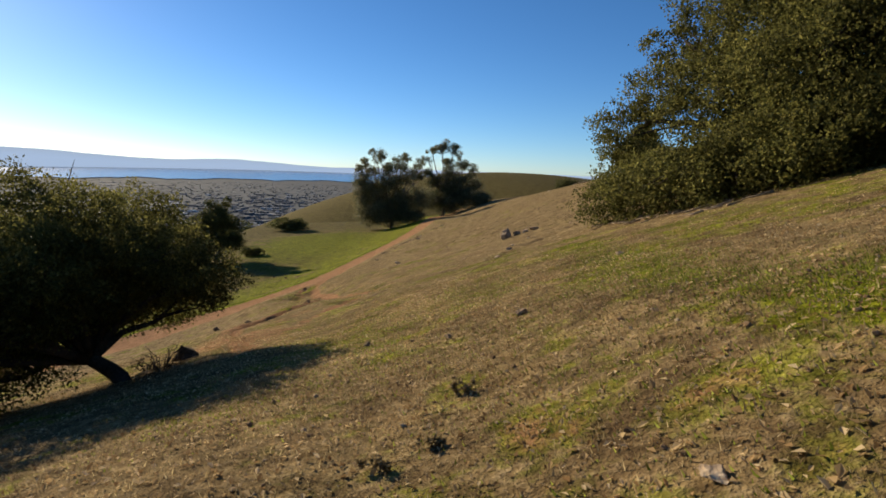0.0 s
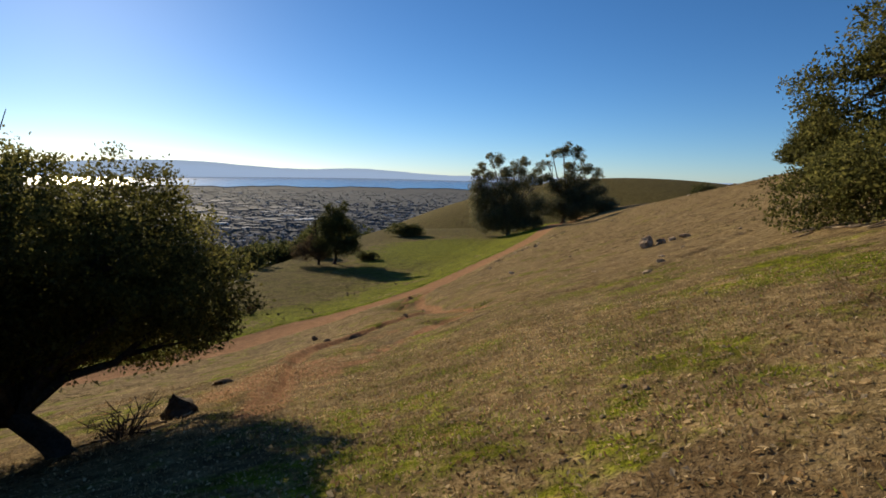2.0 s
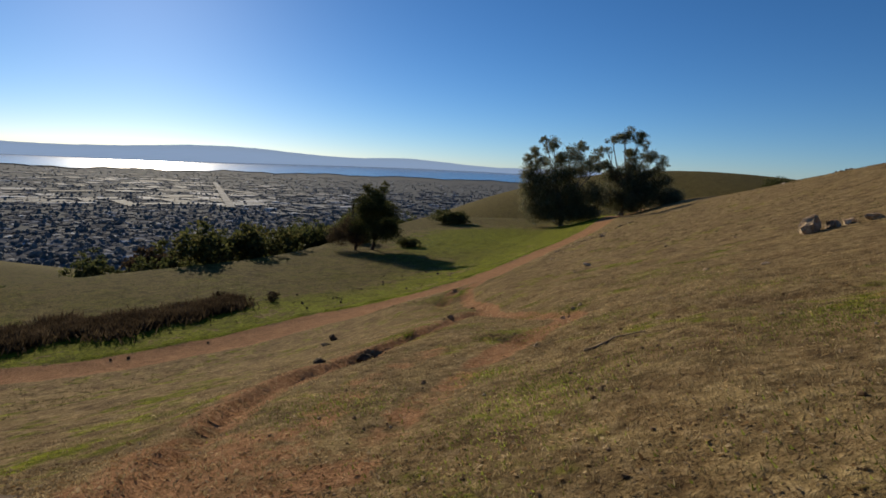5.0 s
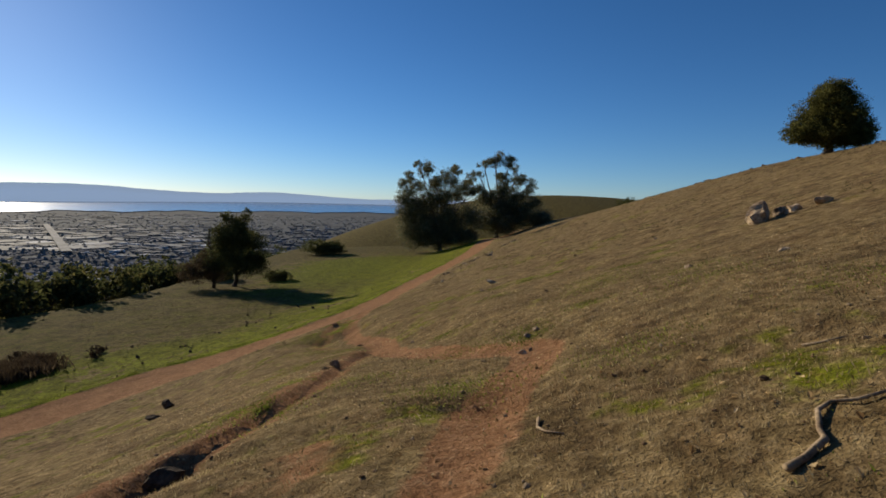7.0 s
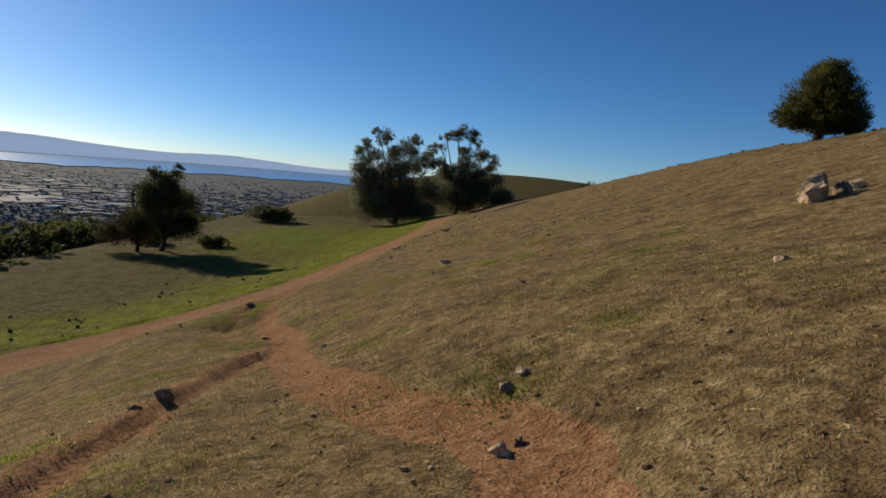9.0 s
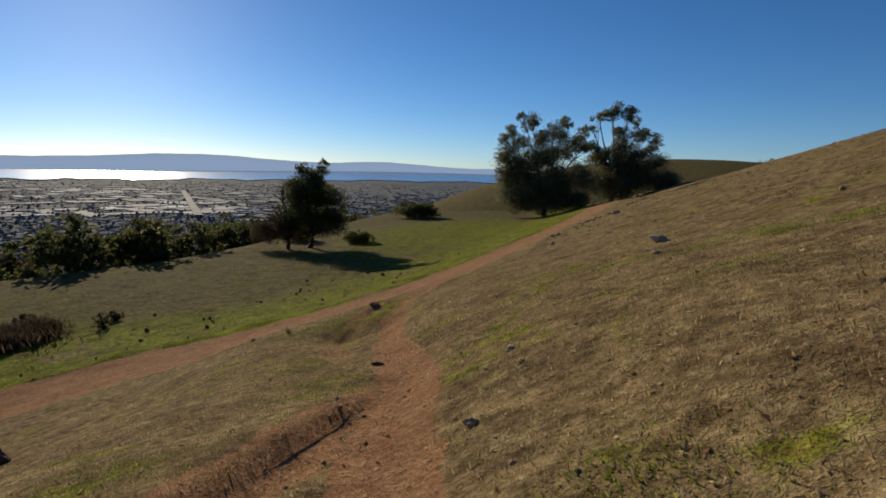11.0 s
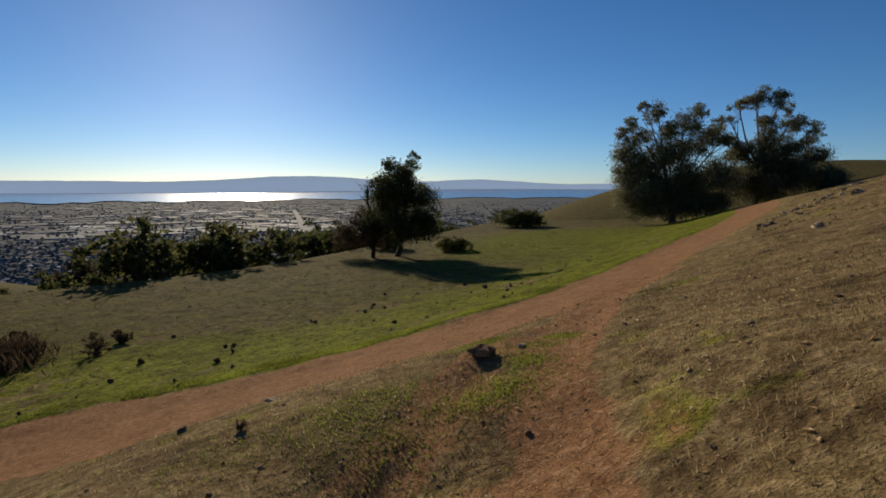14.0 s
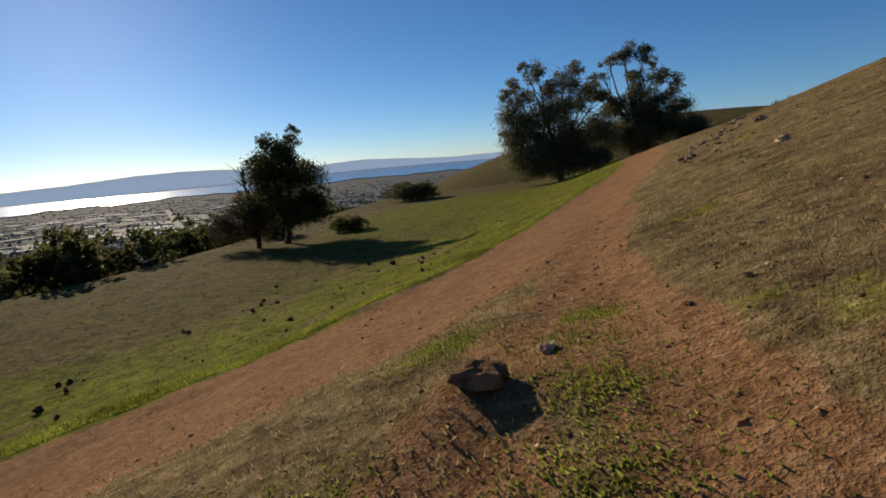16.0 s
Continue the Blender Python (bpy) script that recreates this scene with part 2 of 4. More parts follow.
def land(x, y, rough=True):
    x, y = np.asarray(x, float), np.asarray(y, float)
    out = np.maximum(bench_edge(y) - x, 0)
    far = np.maximum(y - 112, 0)
    b = -5.4 + 0.05 * (np.maximum(x, -60) + 12) - 0.01 * (np.clip(y, 0, 150) - 60)
    b = b - 18 * (1 - np.exp(-np.maximum(out - 0, 0) ** 1.5 / 130)) - 0.3 * np.maximum(out - 170, 0) - 0.35 * far ** 2 / (far + 20)
    z = smax(slope_z(x, y) - 0.25 * far ** 2 / (far + 25) - 0.3 * np.maximum(-x - 30, 0), b, 0.45)
    k = 0.0042 - 0.0027 / (1 + np.exp(-(x - 30) / 8))
    h = 6.0 - np.where(x < 46, 0.0027, 0.002) * (x - 46) ** 2 - k * np.where(y < 195, 1, 0.3) * (y - 195) ** 2
    z = smax(z, h, 1.2)
    near = np.exp(-((x / 60) ** 2 + ((y - 35) / 60) ** 2))
    dr, sr = polyline_distance(x, y, ROAD)
    half = 1.15 + 0.65 * np.exp(-((y - 37.5) / 4) ** 2)
    z = z - 0.1 * np.exp(-(dr / half) ** 4) * near
    dt, _ = polyline_distance(x, y, TRAIL)
    z = z - 0.05 * np.exp(-(dt / 0.3) ** 2)
    dw, _ = polyline_distance(x, y, WALKED)
    deep = 0.15 + 0.2 * np.clip((9 - y) / 4, 0, 1) + 0.22 * np.clip((y - 21) / 5, 0, 1) - 0.38 * np.clip((y - 34.0) / 2.4, 0, 1)
    z = z - np.maximum(deep, 0) * np.exp(-(dw / 1.25) ** 2)
    z = z + 0.15 * np.exp(-((x - 0.2) / 2.8) ** 2 - ((y - 31) / 5.5) ** 2) + 0.2 * np.exp(-((x + 2.6) / 1.3) ** 2 - ((y - 34.6) / 2.5) ** 2) + 0.14 * np.exp(-((x - 2.2) / 1.2) ** 2 - ((y - 24.5) / 3.5) ** 2)
    for pts, deep, wide, bank in ((RUT, 0.06, 0.3, 0.12), (RUT_2, 0.03, 0.3, 0.0), (RUT_3, 0.025, 0.26, 0.018), (RUT_4, 0.03, 0.2, -0.05)):
        d, s = polyline_distance(x, y, pts)
        u = d * s
        (y0, y1) = (pts[0][1], pts[-1][1])
        bank = bank * smooth(y0, y0 + 1.4, y) * (1 - smooth(y1 - 1.4, y1, y)) if pts is not RUT_4 else bank
        z = z - deep * np.exp(-(d / wide) ** 2) + bank * smooth(-0.06, 0.06, u * (-1 if pts is RUT_4 else 1)) * np.exp(-(d / 0.55) ** 2)
    z = z + 0.1 * np.exp(-((x + 0.62) / 0.2) ** 2 - ((y - 35.65) / 0.26) ** 2)
    if rough:
        z = z + wiggle(x, y) * np.exp(-dr ** 2 / 900) * (1 - 0.8 * np.exp(-(dr / 1.1) ** 4))
    return smax(z, np.full_like(z, -70.0), 3.0)


def z_at(x, y):
    return float(land(np.array([x]), np.array([y]))[0])


def spaced(lo, hi, step, end_lo, end_hi, grow):
    a = list(np.arange(lo, hi + step / 2, step))
    s, p = step, a[-1]
    while p < end_hi:
        s *= grow
        p += s
        a.append(p)
    s, p = step, a[0]
    while p > end_lo:
        s *= grow
        p -= s
        a.insert(0, p)
    return np.array(a)


def mesh_from(name, co, faces_n, idx, material, smooth_shade=True):
    """A mesh from numpy: corner coordinates, corners a face, corner indices."""
    me = bpy.data.meshes.new(name)
    nf = len(idx) // faces_n
    me.vertices.add(len(co))
    me.vertices.foreach_set("co", np.asarray(co, np.float32).ravel())
    me.loops.add(len(idx))
    me.loops.foreach_set("vertex_index", np.asarray(idx, np.int32))
    me.polygons.add(nf)
    me.polygons.foreach_set("loop_start", np.arange(0, nf * faces_n, faces_n, dtype=np.int32))
    me.polygons.foreach_set("use_smooth", np.full(nf, smooth_shade))
    me.update(calc_edges=True)
    me.materials.append(material)
    return me


xs = spaced(-8.0, 11.0, 0.1, -4300, 3000, 1.055)
ys = spaced(4.2, 46.0, 0.1, -900, 4700, 1.045)
GX, GY = np.meshgrid(xs, ys)
GZ = land(GX, GY)
nx, ny = len(xs), len(ys)
ii = (np.arange(ny - 1)[:, None] * nx + np.arange(nx - 1)[None, :]).ravel()
me = mesh_from("ground", np.stack([GX, GY, GZ], -1).reshape(-1, 3), 4, np.stack([ii, ii + 1, ii + 1 + nx, ii + nx], -1).ravel(), GROUND)
fx, fy = GX.ravel(), GY.ravel()
d_road, s_road = polyline_distance(fx, fy, ROAD)
d_trail, _ = polyline_distance(fx, fy, TRAIL)
d_rut, _ = polyline_distance(fx, fy, RUT)
d_rut2, _ = polyline_distance(fx, fy, RUT_2)
d_rut3, _ = polyline_distance(fx, fy, RUT_3)
half_road = 1.15 + 0.65 * np.exp(-((fy - 37.5) / 4) ** 2)
dirt = np.maximum.reduce([0.2 * (s_road < 0) * np.exp(-((fy - 4.5) / 6) ** 2) + 0.07 * (s_road < 0), 1.0 - smooth(-0.25, 0.3, d_road - half_road), 1.25 * (1 - smooth(0.1, 0.42, d_trail)) * (0.48 + 0.52 * smooth(18.5, 21.5, fy) - 0.22 * smooth(31, 34, fy)), 0.7 * (1 - smooth(0.1, 0.45, d_rut)),
                          0.5 * (1 - smooth(0.1, 0.5, d_rut2)), 0.72 * (1 - smooth(0.1, 0.5, d_rut3)), 0.75 * np.exp(-(((fx - 1.5) / 0.9) ** 2 + ((fy - 15.0) / 2.4) ** 2)),
                          0.42 * np.exp(-(((fx - 0.1) / 0.75) ** 2 + ((fy - 34.2) / 1.8) ** 2)), 0.55 * np.exp(-(((fx - 11.2) / 1.3) ** 2 + ((fy - 17) / 3.5) ** 2))])
left_of_road = (s_road > 0) * smooth(-0.1, 0.3, d_road - half_road)
green = -0.06 + 0.32 * (s_road > 0) + 0.34 * left_of_road * (1 - smooth(5, 11, d_road)) + 0.7 * np.exp(-(((fx + 6) / 9) ** 2 + ((fy - 76) / 16) ** 2) ** 2) * left_of_road
d_band, _ = polyline_distance(fx, fy, GREEN_BAND)
green = green + (s_road < 0) * (0.32 * (1 - smooth(13, 26, fy)) + 0.08 * (1 - smooth(26, 40, fy)) + 0.3 * np.exp(-(d_band / 0.55) ** 2))
green = green - 0.25 * smooth(8, 20, d_road) * (s_road < 0) - 0.2 * smooth(120, 150, fy) - 0.15 * smooth(12, 20, d_road) * (s_road > 0)
town = smooth(50, 66, -GZ.ravel())
olive = np.clip((s_road > 0) * smooth(5, 11, d_road) * (1 - np.exp(-(((fx + 6) / 10) ** 2 + ((fy - 78) / 17) ** 2) ** 2)) + smooth(108, 125, fy), 0, 1)
for nm, val in (("dirt", dirt), ("green", green), ("town", town), ("olive", olive)):
    at = me.attributes.new(nm, "FLOAT", "POINT")
    at.data.foreach_set("value", val.astype(np.float32))
ground = tagged(new("ground", me), "dry grassy hillside with a red dirt road and bare soil trail", "ground", kind="structure")


# ---- trees ----
def part(name, me, parent, label=""):
    ob = new(name, me)
    ob.parent = parent
    if label:
        ob["label"] = label
    return ob


def tube(pts, radii, sides=8, twist=0.0):
    """Verts and quads of a tapered tube along points."""
    pts = [Vector(p) for p in pts]
    co, fa = [], []
    for i, (p, r) in enumerate(zip(pts, radii)):
        d = (pts[min(i + 1, len(pts) - 1)] - pts[max(i - 1, 0)]).normalized()
        a = d.orthogonal().normalized() if abs(d.z) > 0.95 else d.cross(Vector((0, 0, 1))).normalized()
        b = d.cross(a)
        for k in range(sides):
            an = 2 * math.pi * k / sides
            co.append(p + (a * math.cos(an) + b * math.sin(an)) * r * (1 + 0.12 * math.sin(3 * an + i)))
    for i in range(len(pts) - 1):
        for k in range(sides):
            k2 = (k + 1) % sides
            fa.append((i * sides + k, i * sides + k2, (i + 1) * sides + k2, (i + 1) * sides + k))
    n = len(co)
    co += [pts[0], pts[-1]]
    for k in range(sides):
        k2 = (k + 1) % sides
        fa.append((n, k2, k))
        fa.append((n + 1, (len(pts) - 1) * sides + k, (len(pts) - 1) * sides + k2))
    return co, fa


def tubes_mesh(name, tubes, material):
    co, fa = [], []
    for pts, radii, sides in tubes:
        c, f = tube(pts, radii, sides)
        n = len(co)
        co += c
        fa += [tuple(i + n for i in q) for q in f]
    me = bpy.data.meshes.new(name)
    me.from_pydata(co, [], fa)
    me.polygons.foreach_set("use_smooth", [True] * len(me.polygons))
    me.materials.append(material)
    return me


def leaves_mesh(name, lobes, count, size, material, rng, droop=0.0, shell=0.45, clump=0.16):
    """A crown: folded leaves in clumps on the outside and inside of uneven lobes (x, y, z, rx, ry, rz)."""
    lobes = np.array(lobes, float)
    vol = np.prod(lobes[:, 3:], axis=1) ** 0.75
    pick = rng.choice(len(lobes), count // 32 + 1, p=vol / vol.sum())
    d = rng.normal(size=(len(pick), 3))
    d /= np.linalg.norm(d, axis=1)[:, None]
    lump = 1 + 0.2 * np.sin(5 * d[:, 0] + pick * 2.1) * np.sin(4 * d[:, 2] + pick) + 0.1 * np.sin(9 * d[:, 1] + 3 * d[:, 0] + pick)
    r = (1.04 - shell * rng.random(len(pick)) ** 1.4) * lump
    c = lobes[pick, :3] + d * lobes[pick, 3:] * r[:, None]
    n = 32
    spread = clump * lobes[pick, 3:].mean(axis=1)
    pos = (c[:, None, :] + rng.normal(size=(len(pick), n, 3)) * 0.85 * spread[:, None, None] * np.array([1, 1, 0.7])).reshape(-1, 3)
    out = np.repeat(d, n, axis=0)
    m = len(pos)
    a = rng.normal(size=(m, 3)) + out * 0.5 + np.array([0, 0, -droop])
    a /= np.linalg.norm(a, axis=1)[:, None]
    b = np.cross(a, rng.normal(size=(m, 3)) + out)
    b /= np.linalg.norm(b, axis=1)[:, None] + 1e-9
    nrm = np.cross(a, b)
    s = size * (0.6 + 0.8 * rng.random(m))[:, None]
    wide = 0.55 if droop < 0.5 else 0.35
    co = np.stack([pos, pos + a * s * 0.5 + b * s * wide * 0.5 + nrm * s * 0.1, pos + a * s, pos + a * s * 0.5 - b * s * wide * 0.5 + nrm * s * 0.1], 1).reshape(-1, 3)
    i = np.arange(m) * 4
    idx = np.stack([i, i + 1, i + 2, i, i + 2, i + 3], 1).ravel()
    return mesh_from(name, co, 3, idx, material, False)


def limbs(base, lobes, rng, girth, fork=0.35, sides=8, twigs=3):
    """A trunk that forks into limbs, one towards each lobe, with smaller branches."""
    base = Vector(base)
    cen = Vector(np.mean(np.array(lobes)[:, :3], axis=0))
    top = base.lerp(cen, fork)
    top.x += 0.1 * girth
    trunk = [([base - Vector((0, 0, 0.15)), base.lerp(top, 0.15), base.lerp(top, 0.5) + Vector((girth * 0.4, 0, 0)), top], [girth * 1.7, girth * 1.1, girth, girth * 0.85], sides + 2)]
    br = []
    for lx, ly, lz, rx, ry, rz in lobes:
        tip = Vector((lx, ly, lz + rz * 0.5))
        mid = top.lerp(tip, 0.5) + Vector(rng.normal(size=3)) * rx * 0.2
        g = girth * 0.55
        br.append(([top - Vector((0, 0, girth * 0.5)), top.lerp(mid, 0.5) + Vector((0, 0, girth)), mid, mid.lerp(tip, 0.6), tip], [g, g * 0.8, g * 0.6, g * 0.35, g * 0.12], sides - 2))
        for _ in range(twigs):
            q = mid.lerp(tip, rng.random() * 0.7)
            e = Vector((lx, ly, lz)) + Vector(rng.normal(size=3)) * rx * 0.35
            br.append(([q, q.lerp(e, 0.5) + Vector(rng.normal(size=3)) * 0.1 * rx, e], [g * 0.35, g * 0.2, g * 0.06], 5))
    return trunk, br


def tree(name, x, y, lobes, count, size, leaf, bark, girth, label, category="tree", group="", droop=0.0, seed=1, fork=0.35, shell=0.45, clump=0.16, twigs=3, crown=None):
    rng = np.random.default_rng(seed)
    ob = new(name)
    ob.location = (x, y, z_at(x, y))
    trunk, br = limbs((0, 0, 0), lobes, rng, girth, fork, twigs=twigs)
    part("trunk", tubes_mesh("trunk", trunk, bark), ob)
    each = 1 + twigs
    if twigs > 1:
        for k in range(0, len(br), each):
            part("limb", tubes_mesh("limb", br[k:k + each], bark), ob)
    else:
        part("limb", tubes_mesh("limb", br, bark), ob)
    part("crown", leaves_mesh("crown", crown or lobes, count, size, leaf, rng, droop, shell, clump), ob)
    return tagged(ob, label, category, group)


def random_lobes(rng, n, rx, ry, h0, h1, r0, r1):
    out = []
    for _ in range(n):
        a, q = rng.random() * 6.283, rng.random() ** 0.5
        z = h0 + (h1 - h0) * rng.random()
        k = math.sqrt(max(0.1, 1 - ((z - (h0 + h1) / 2) / ((h1 - h0) / 2 + r0)) ** 2))
        r = r0 + (r1 - r0) * rng.random()
        out.append((rx * q * k * math.cos(a), ry * q * k * math.sin(a), z, r, r, r * 0.8))
    return out


def broken(lobes, n, k, seed):
    """Each lobe broken into n smaller ones on and in it, with gaps between."""
    rng = np.random.default_rng(seed)
    out = []
    for x, y, z, rx, ry, rz in lobes:
        for _ in range(n):
            d = rng.normal(size=3)
            d *= (0.35 + 0.55 * rng.random()) / np.linalg.norm(d)
            q = k * (0.75 + 0.5 * rng.random())
            out.append((x + d[0] * rx, y + d[1] * ry * 1.3, z + d[2] * rz, rx * q, ry * q, rz * q))
    return out


# spreading live oak below the trail
# Lobes beyond y -1.6 are added out of view to enlarge the tree's shadow.
tree("live_oak", 1.15, 11.9, [(-1.21, 0.24, 1.38, 1.08, 1.08, 0.78), (-0.7, 0.35, 1.62, 0.96, 1.08, 0.66), (-0.1, 0.35, 1.26, 0.66, 0.84, 0.54), (-0.61, -0.72, 1.44, 0.96, 0.96, 0.66), (-2.17, -0.24, 1.14, 0.96, 0.96, 0.72), (-1.69, 1.08, 1.44, 1.08, 0.96, 0.72), (-0.58, 1.19, 1.44, 0.84, 0.84, 0.6), (-2.89, 0.72, 0.9, 0.84, 0.84, 0.6), (-2.17, -1.08, 0.6, 0.72, 0.72, 0.54), (-1.33, 1.08, 0.66, 0.84, 0.72, 0.48), (-3.25, -0.36, 0.36, 0.84, 0.84, 0.6), (-0.22, 0.83, 0.84, 0.54, 0.6, 0.36), (-1.33, -0.6, 0.42, 0.84, 0.72, 0.48), (-2.41, 0.24, 0.24, 0.96, 0.84, 0.54), (-3.97, 0.24, 0.24, 0.96, 0.96, 0.72), (-1.69, -1.2, 0.06, 0.72, 0.72, 0.48), (-2.89, -1.08, -0.3, 0.84, 0.84, 0.54), (-0.22, 1.55, 1.68, 0.72, 0.72, 0.54), (-3.73, -0.96, 0.84, 0.96, 0.96, 0.72), (-0.08, 1.35, 0.9, 0.7, 0.7, 0.5), (-0.8, -1.7, 1.9, 0.7, 0.7, 0.5), (-1.6, -2.0, 1.6, 0.8, 0.8, 0.6), (-0.2, -1.2, 1.7, 0.6, 0.6, 0.5), (0.5, 0.2, 1.7, 0.6, 0.65, 0.42), (0.9, 0.5, 1.4, 0.5, 0.55, 0.4), (0.75, 0.7, 1.1, 0.45, 0.55, 0.32), (0.1, -0.5, 2.0, 0.55, 0.6, 0.4), (-0.5, -0.2, 2.3, 0.6, 0.6, 0.4), (-1.3, 0.1, 2.4, 0.7, 0.7, 0.45), (-2.2, -2.6, 1.5, 1.0, 1.0, 0.8), (-3.2, -2.3, 1.0, 1.1, 1.1, 0.9), (-1.6, -3.4, 1.6, 1.1, 1.1, 0.8), (-2.6, -3.6, 1.2, 1.1, 1.1, 0.8), (-0.2, 1.1, 2.2, 0.6, 0.6, 0.4)],
     350000, 0.042, OAK_LEAF, BARK, 0.1, "low spreading live oak with dense dark leaves and leaning trunk", seed=3, fork=0.3, clump=0.13)
# great oak up the slope
tree("great_oak", 13.93, 16.94, [(-2.38, 3.1, 1.17, 0.99, 0.99, 0.86), (-2.18, 1.98, -0.01, 0.92, 0.92, 0.73), (-1.98, 0.66, 0.18, 0.92, 0.92, 0.73), (-1.72, -0.99, 0.58, 0.92, 0.92, 0.73), (-1.58, -2.38, 0.84, 0.99, 0.99, 0.79), (-2.38, 3.04, 0.05, 0.79, 0.79, 0.59),
     (-1.72, 2.51, 2.3, 0.99, 0.99, 0.79), (-1.06, 0.99, 2.03, 1.39, 1.39, 1.19), (-0.92, -0.99, 2.16, 1.45, 1.45, 1.25), (-0.79, -2.64, 2.3, 1.45, 1.45, 1.25), (-1.32, 2.77, 3.68, 0.86, 0.86, 0.66), (-0.86, 1.85, 4.61, 1.06, 1.06, 0.86),
     (-0.33, 0.33, 3.62, 1.39, 1.39, 1.12), (-0.13, -1.65, 3.88, 1.45, 1.45, 1.19), (0.13, 0.79, 5.27, 1.19, 1.19, 0.92), (0.26, -0.99, 5.33, 1.32, 1.32, 1.06), (0.79, -3.04, 3.88, 1.45, 1.45, 1.19), (1.45, 0.66, 3.09, 1.58, 1.58, 1.32),
     (0.13, 2.51, 3.22, 0.99, 0.99, 0.79), (1.58, -1.98, 2.69, 1.58, 1.58, 1.45), (-0.99, -3.04, 0.58, 0.99, 0.99, 0.79), (-0.4, -4.09, 1.04, 1.06, 1.06, 0.92), (0.26, -1.72, 0.65, 1.06, 1.06, 0.86), (-1.45, -3.7, 0.65, 0.86, 0.86, 0.66),
     (0.13, 0.99, 0.71, 1.06, 1.06, 0.86), (0.4, -5.02, 1.9, 1.19, 1.19, 1.06), (2.2, -4.2, 1.6, 1.3, 1.3, 1.2), (2.4, -3.4, 3.4, 1.4, 1.4, 1.2), (2.2, -2.0, 5.0, 1.3, 1.3, 1.1), (0.3, -4.2, 0.5, 1.0, 1.0, 0.8),
     (1.4, -5.4, 1.0, 1.1, 1.1, 1.0),
     (-3.03, 2.26, -0.72, 1.0, 1.0, 0.8), (-2.93, 0.86, -0.49, 1.0, 1.0, 0.8), (-2.73, -0.54, -0.22, 1.0, 1.0, 0.8), (-2.43, -1.74, 0.07, 1.0, 1.0, 0.8), (-1.73, -2.94, 0.5, 1.0, 1.0, 0.8), (-0.73, -3.94, 1.0, 1.0, 1.0, 0.8), (-1.33, -0.14, 0.19, 1.2, 1.2, 0.8), (0.47, -4.74, 1.52, 1.1, 1.1, 0.8), (1.87, -5.34, 2.09, 1.2, 1.2, 0.8)],
     290000, 0.08, OAK_LEAF, BARK, 0.26, "large old live oak with crown hanging to the ground", seed=4, fork=0.3, clump=0.13)
# lone round oak on the crest
tree("round_oak", 23.2, 44.0, [(x, y, 1.18 * z, rx, ry, 1.18 * rz) for x, y, z, rx, ry, rz in [(0.0, 0.0, 1.54, 1.31, 1.31, 1.16), (-0.92, 0.23, 1.16, 0.92, 0.92, 0.69), (1.0, -0.15, 1.16, 0.85, 0.85, 0.69), (0.39, 0.62, 2.23, 0.85, 0.85, 0.69), (-0.39, -0.39, 2.23, 0.85, 0.85, 0.69), (-1.31, -0.23, 0.77, 0.62, 0.62, 0.39), (1.46, 0.15, 0.92, 0.62, 0.62, 0.46), (0.15, -0.92, 1.23, 0.92, 0.92, 0.77), (0.0, 1.0, 1.23, 0.92, 0.92, 0.77), (-1.5, 0.1, 0.85, 0.75, 0.7, 0.5), (1.55, 0.0, 0.8, 0.75, 0.7, 0.5), (0.5, -0.5, 0.75, 1.2, 1.0, 0.5), (-0.6, -0.4, 0.75, 1.1, 1.0, 0.5), (0.1, 0.0, 2.5, 0.9, 0.9, 0.6)]],
     100000, 0.075, OAK_LEAF, BARK, 0.18, "round-crowned dark oak standing alone on the ridge", seed=5, fork=0.4, clump=0.12)
# lone tree at the edge of the meadow
MEADOW_LOBES = [(0.4, 0, 2.4, 2.0, 1.9, 1.3), (1.7, 0.3, 2.3, 1.3, 1.3, 1.0), (-0.9, -0.2, 2.4, 1.1, 1.2, 1.0), (0.3, 0, 4.2, 1.7, 1.6, 1.2), (1.2, 0.2, 4.0, 1.2, 1.2, 0.9), (-0.7, 0.2, 5.0, 1.0, 1.0, 0.9), (0.7, 0, 5.6, 1.1, 1.1, 0.9), (-0.5, 0, 6.3, 0.5, 0.5, 0.5), (1.1, 0, 6.6, 0.5, 0.5, 0.5), (2.3, 0, 3.0, 0.7, 0.8, 0.6)]
tree("meadow_tree", -15.0, 64.6, MEADOW_LOBES,
     52000, 0.12, BUSH_LEAF, BARK, 0.17, "dark leafy tree with ragged top at the meadow's edge", seed=6, fork=0.25, clump=0.36, crown=broken(MEADOW_LOBES, 5, 0.55, 66))


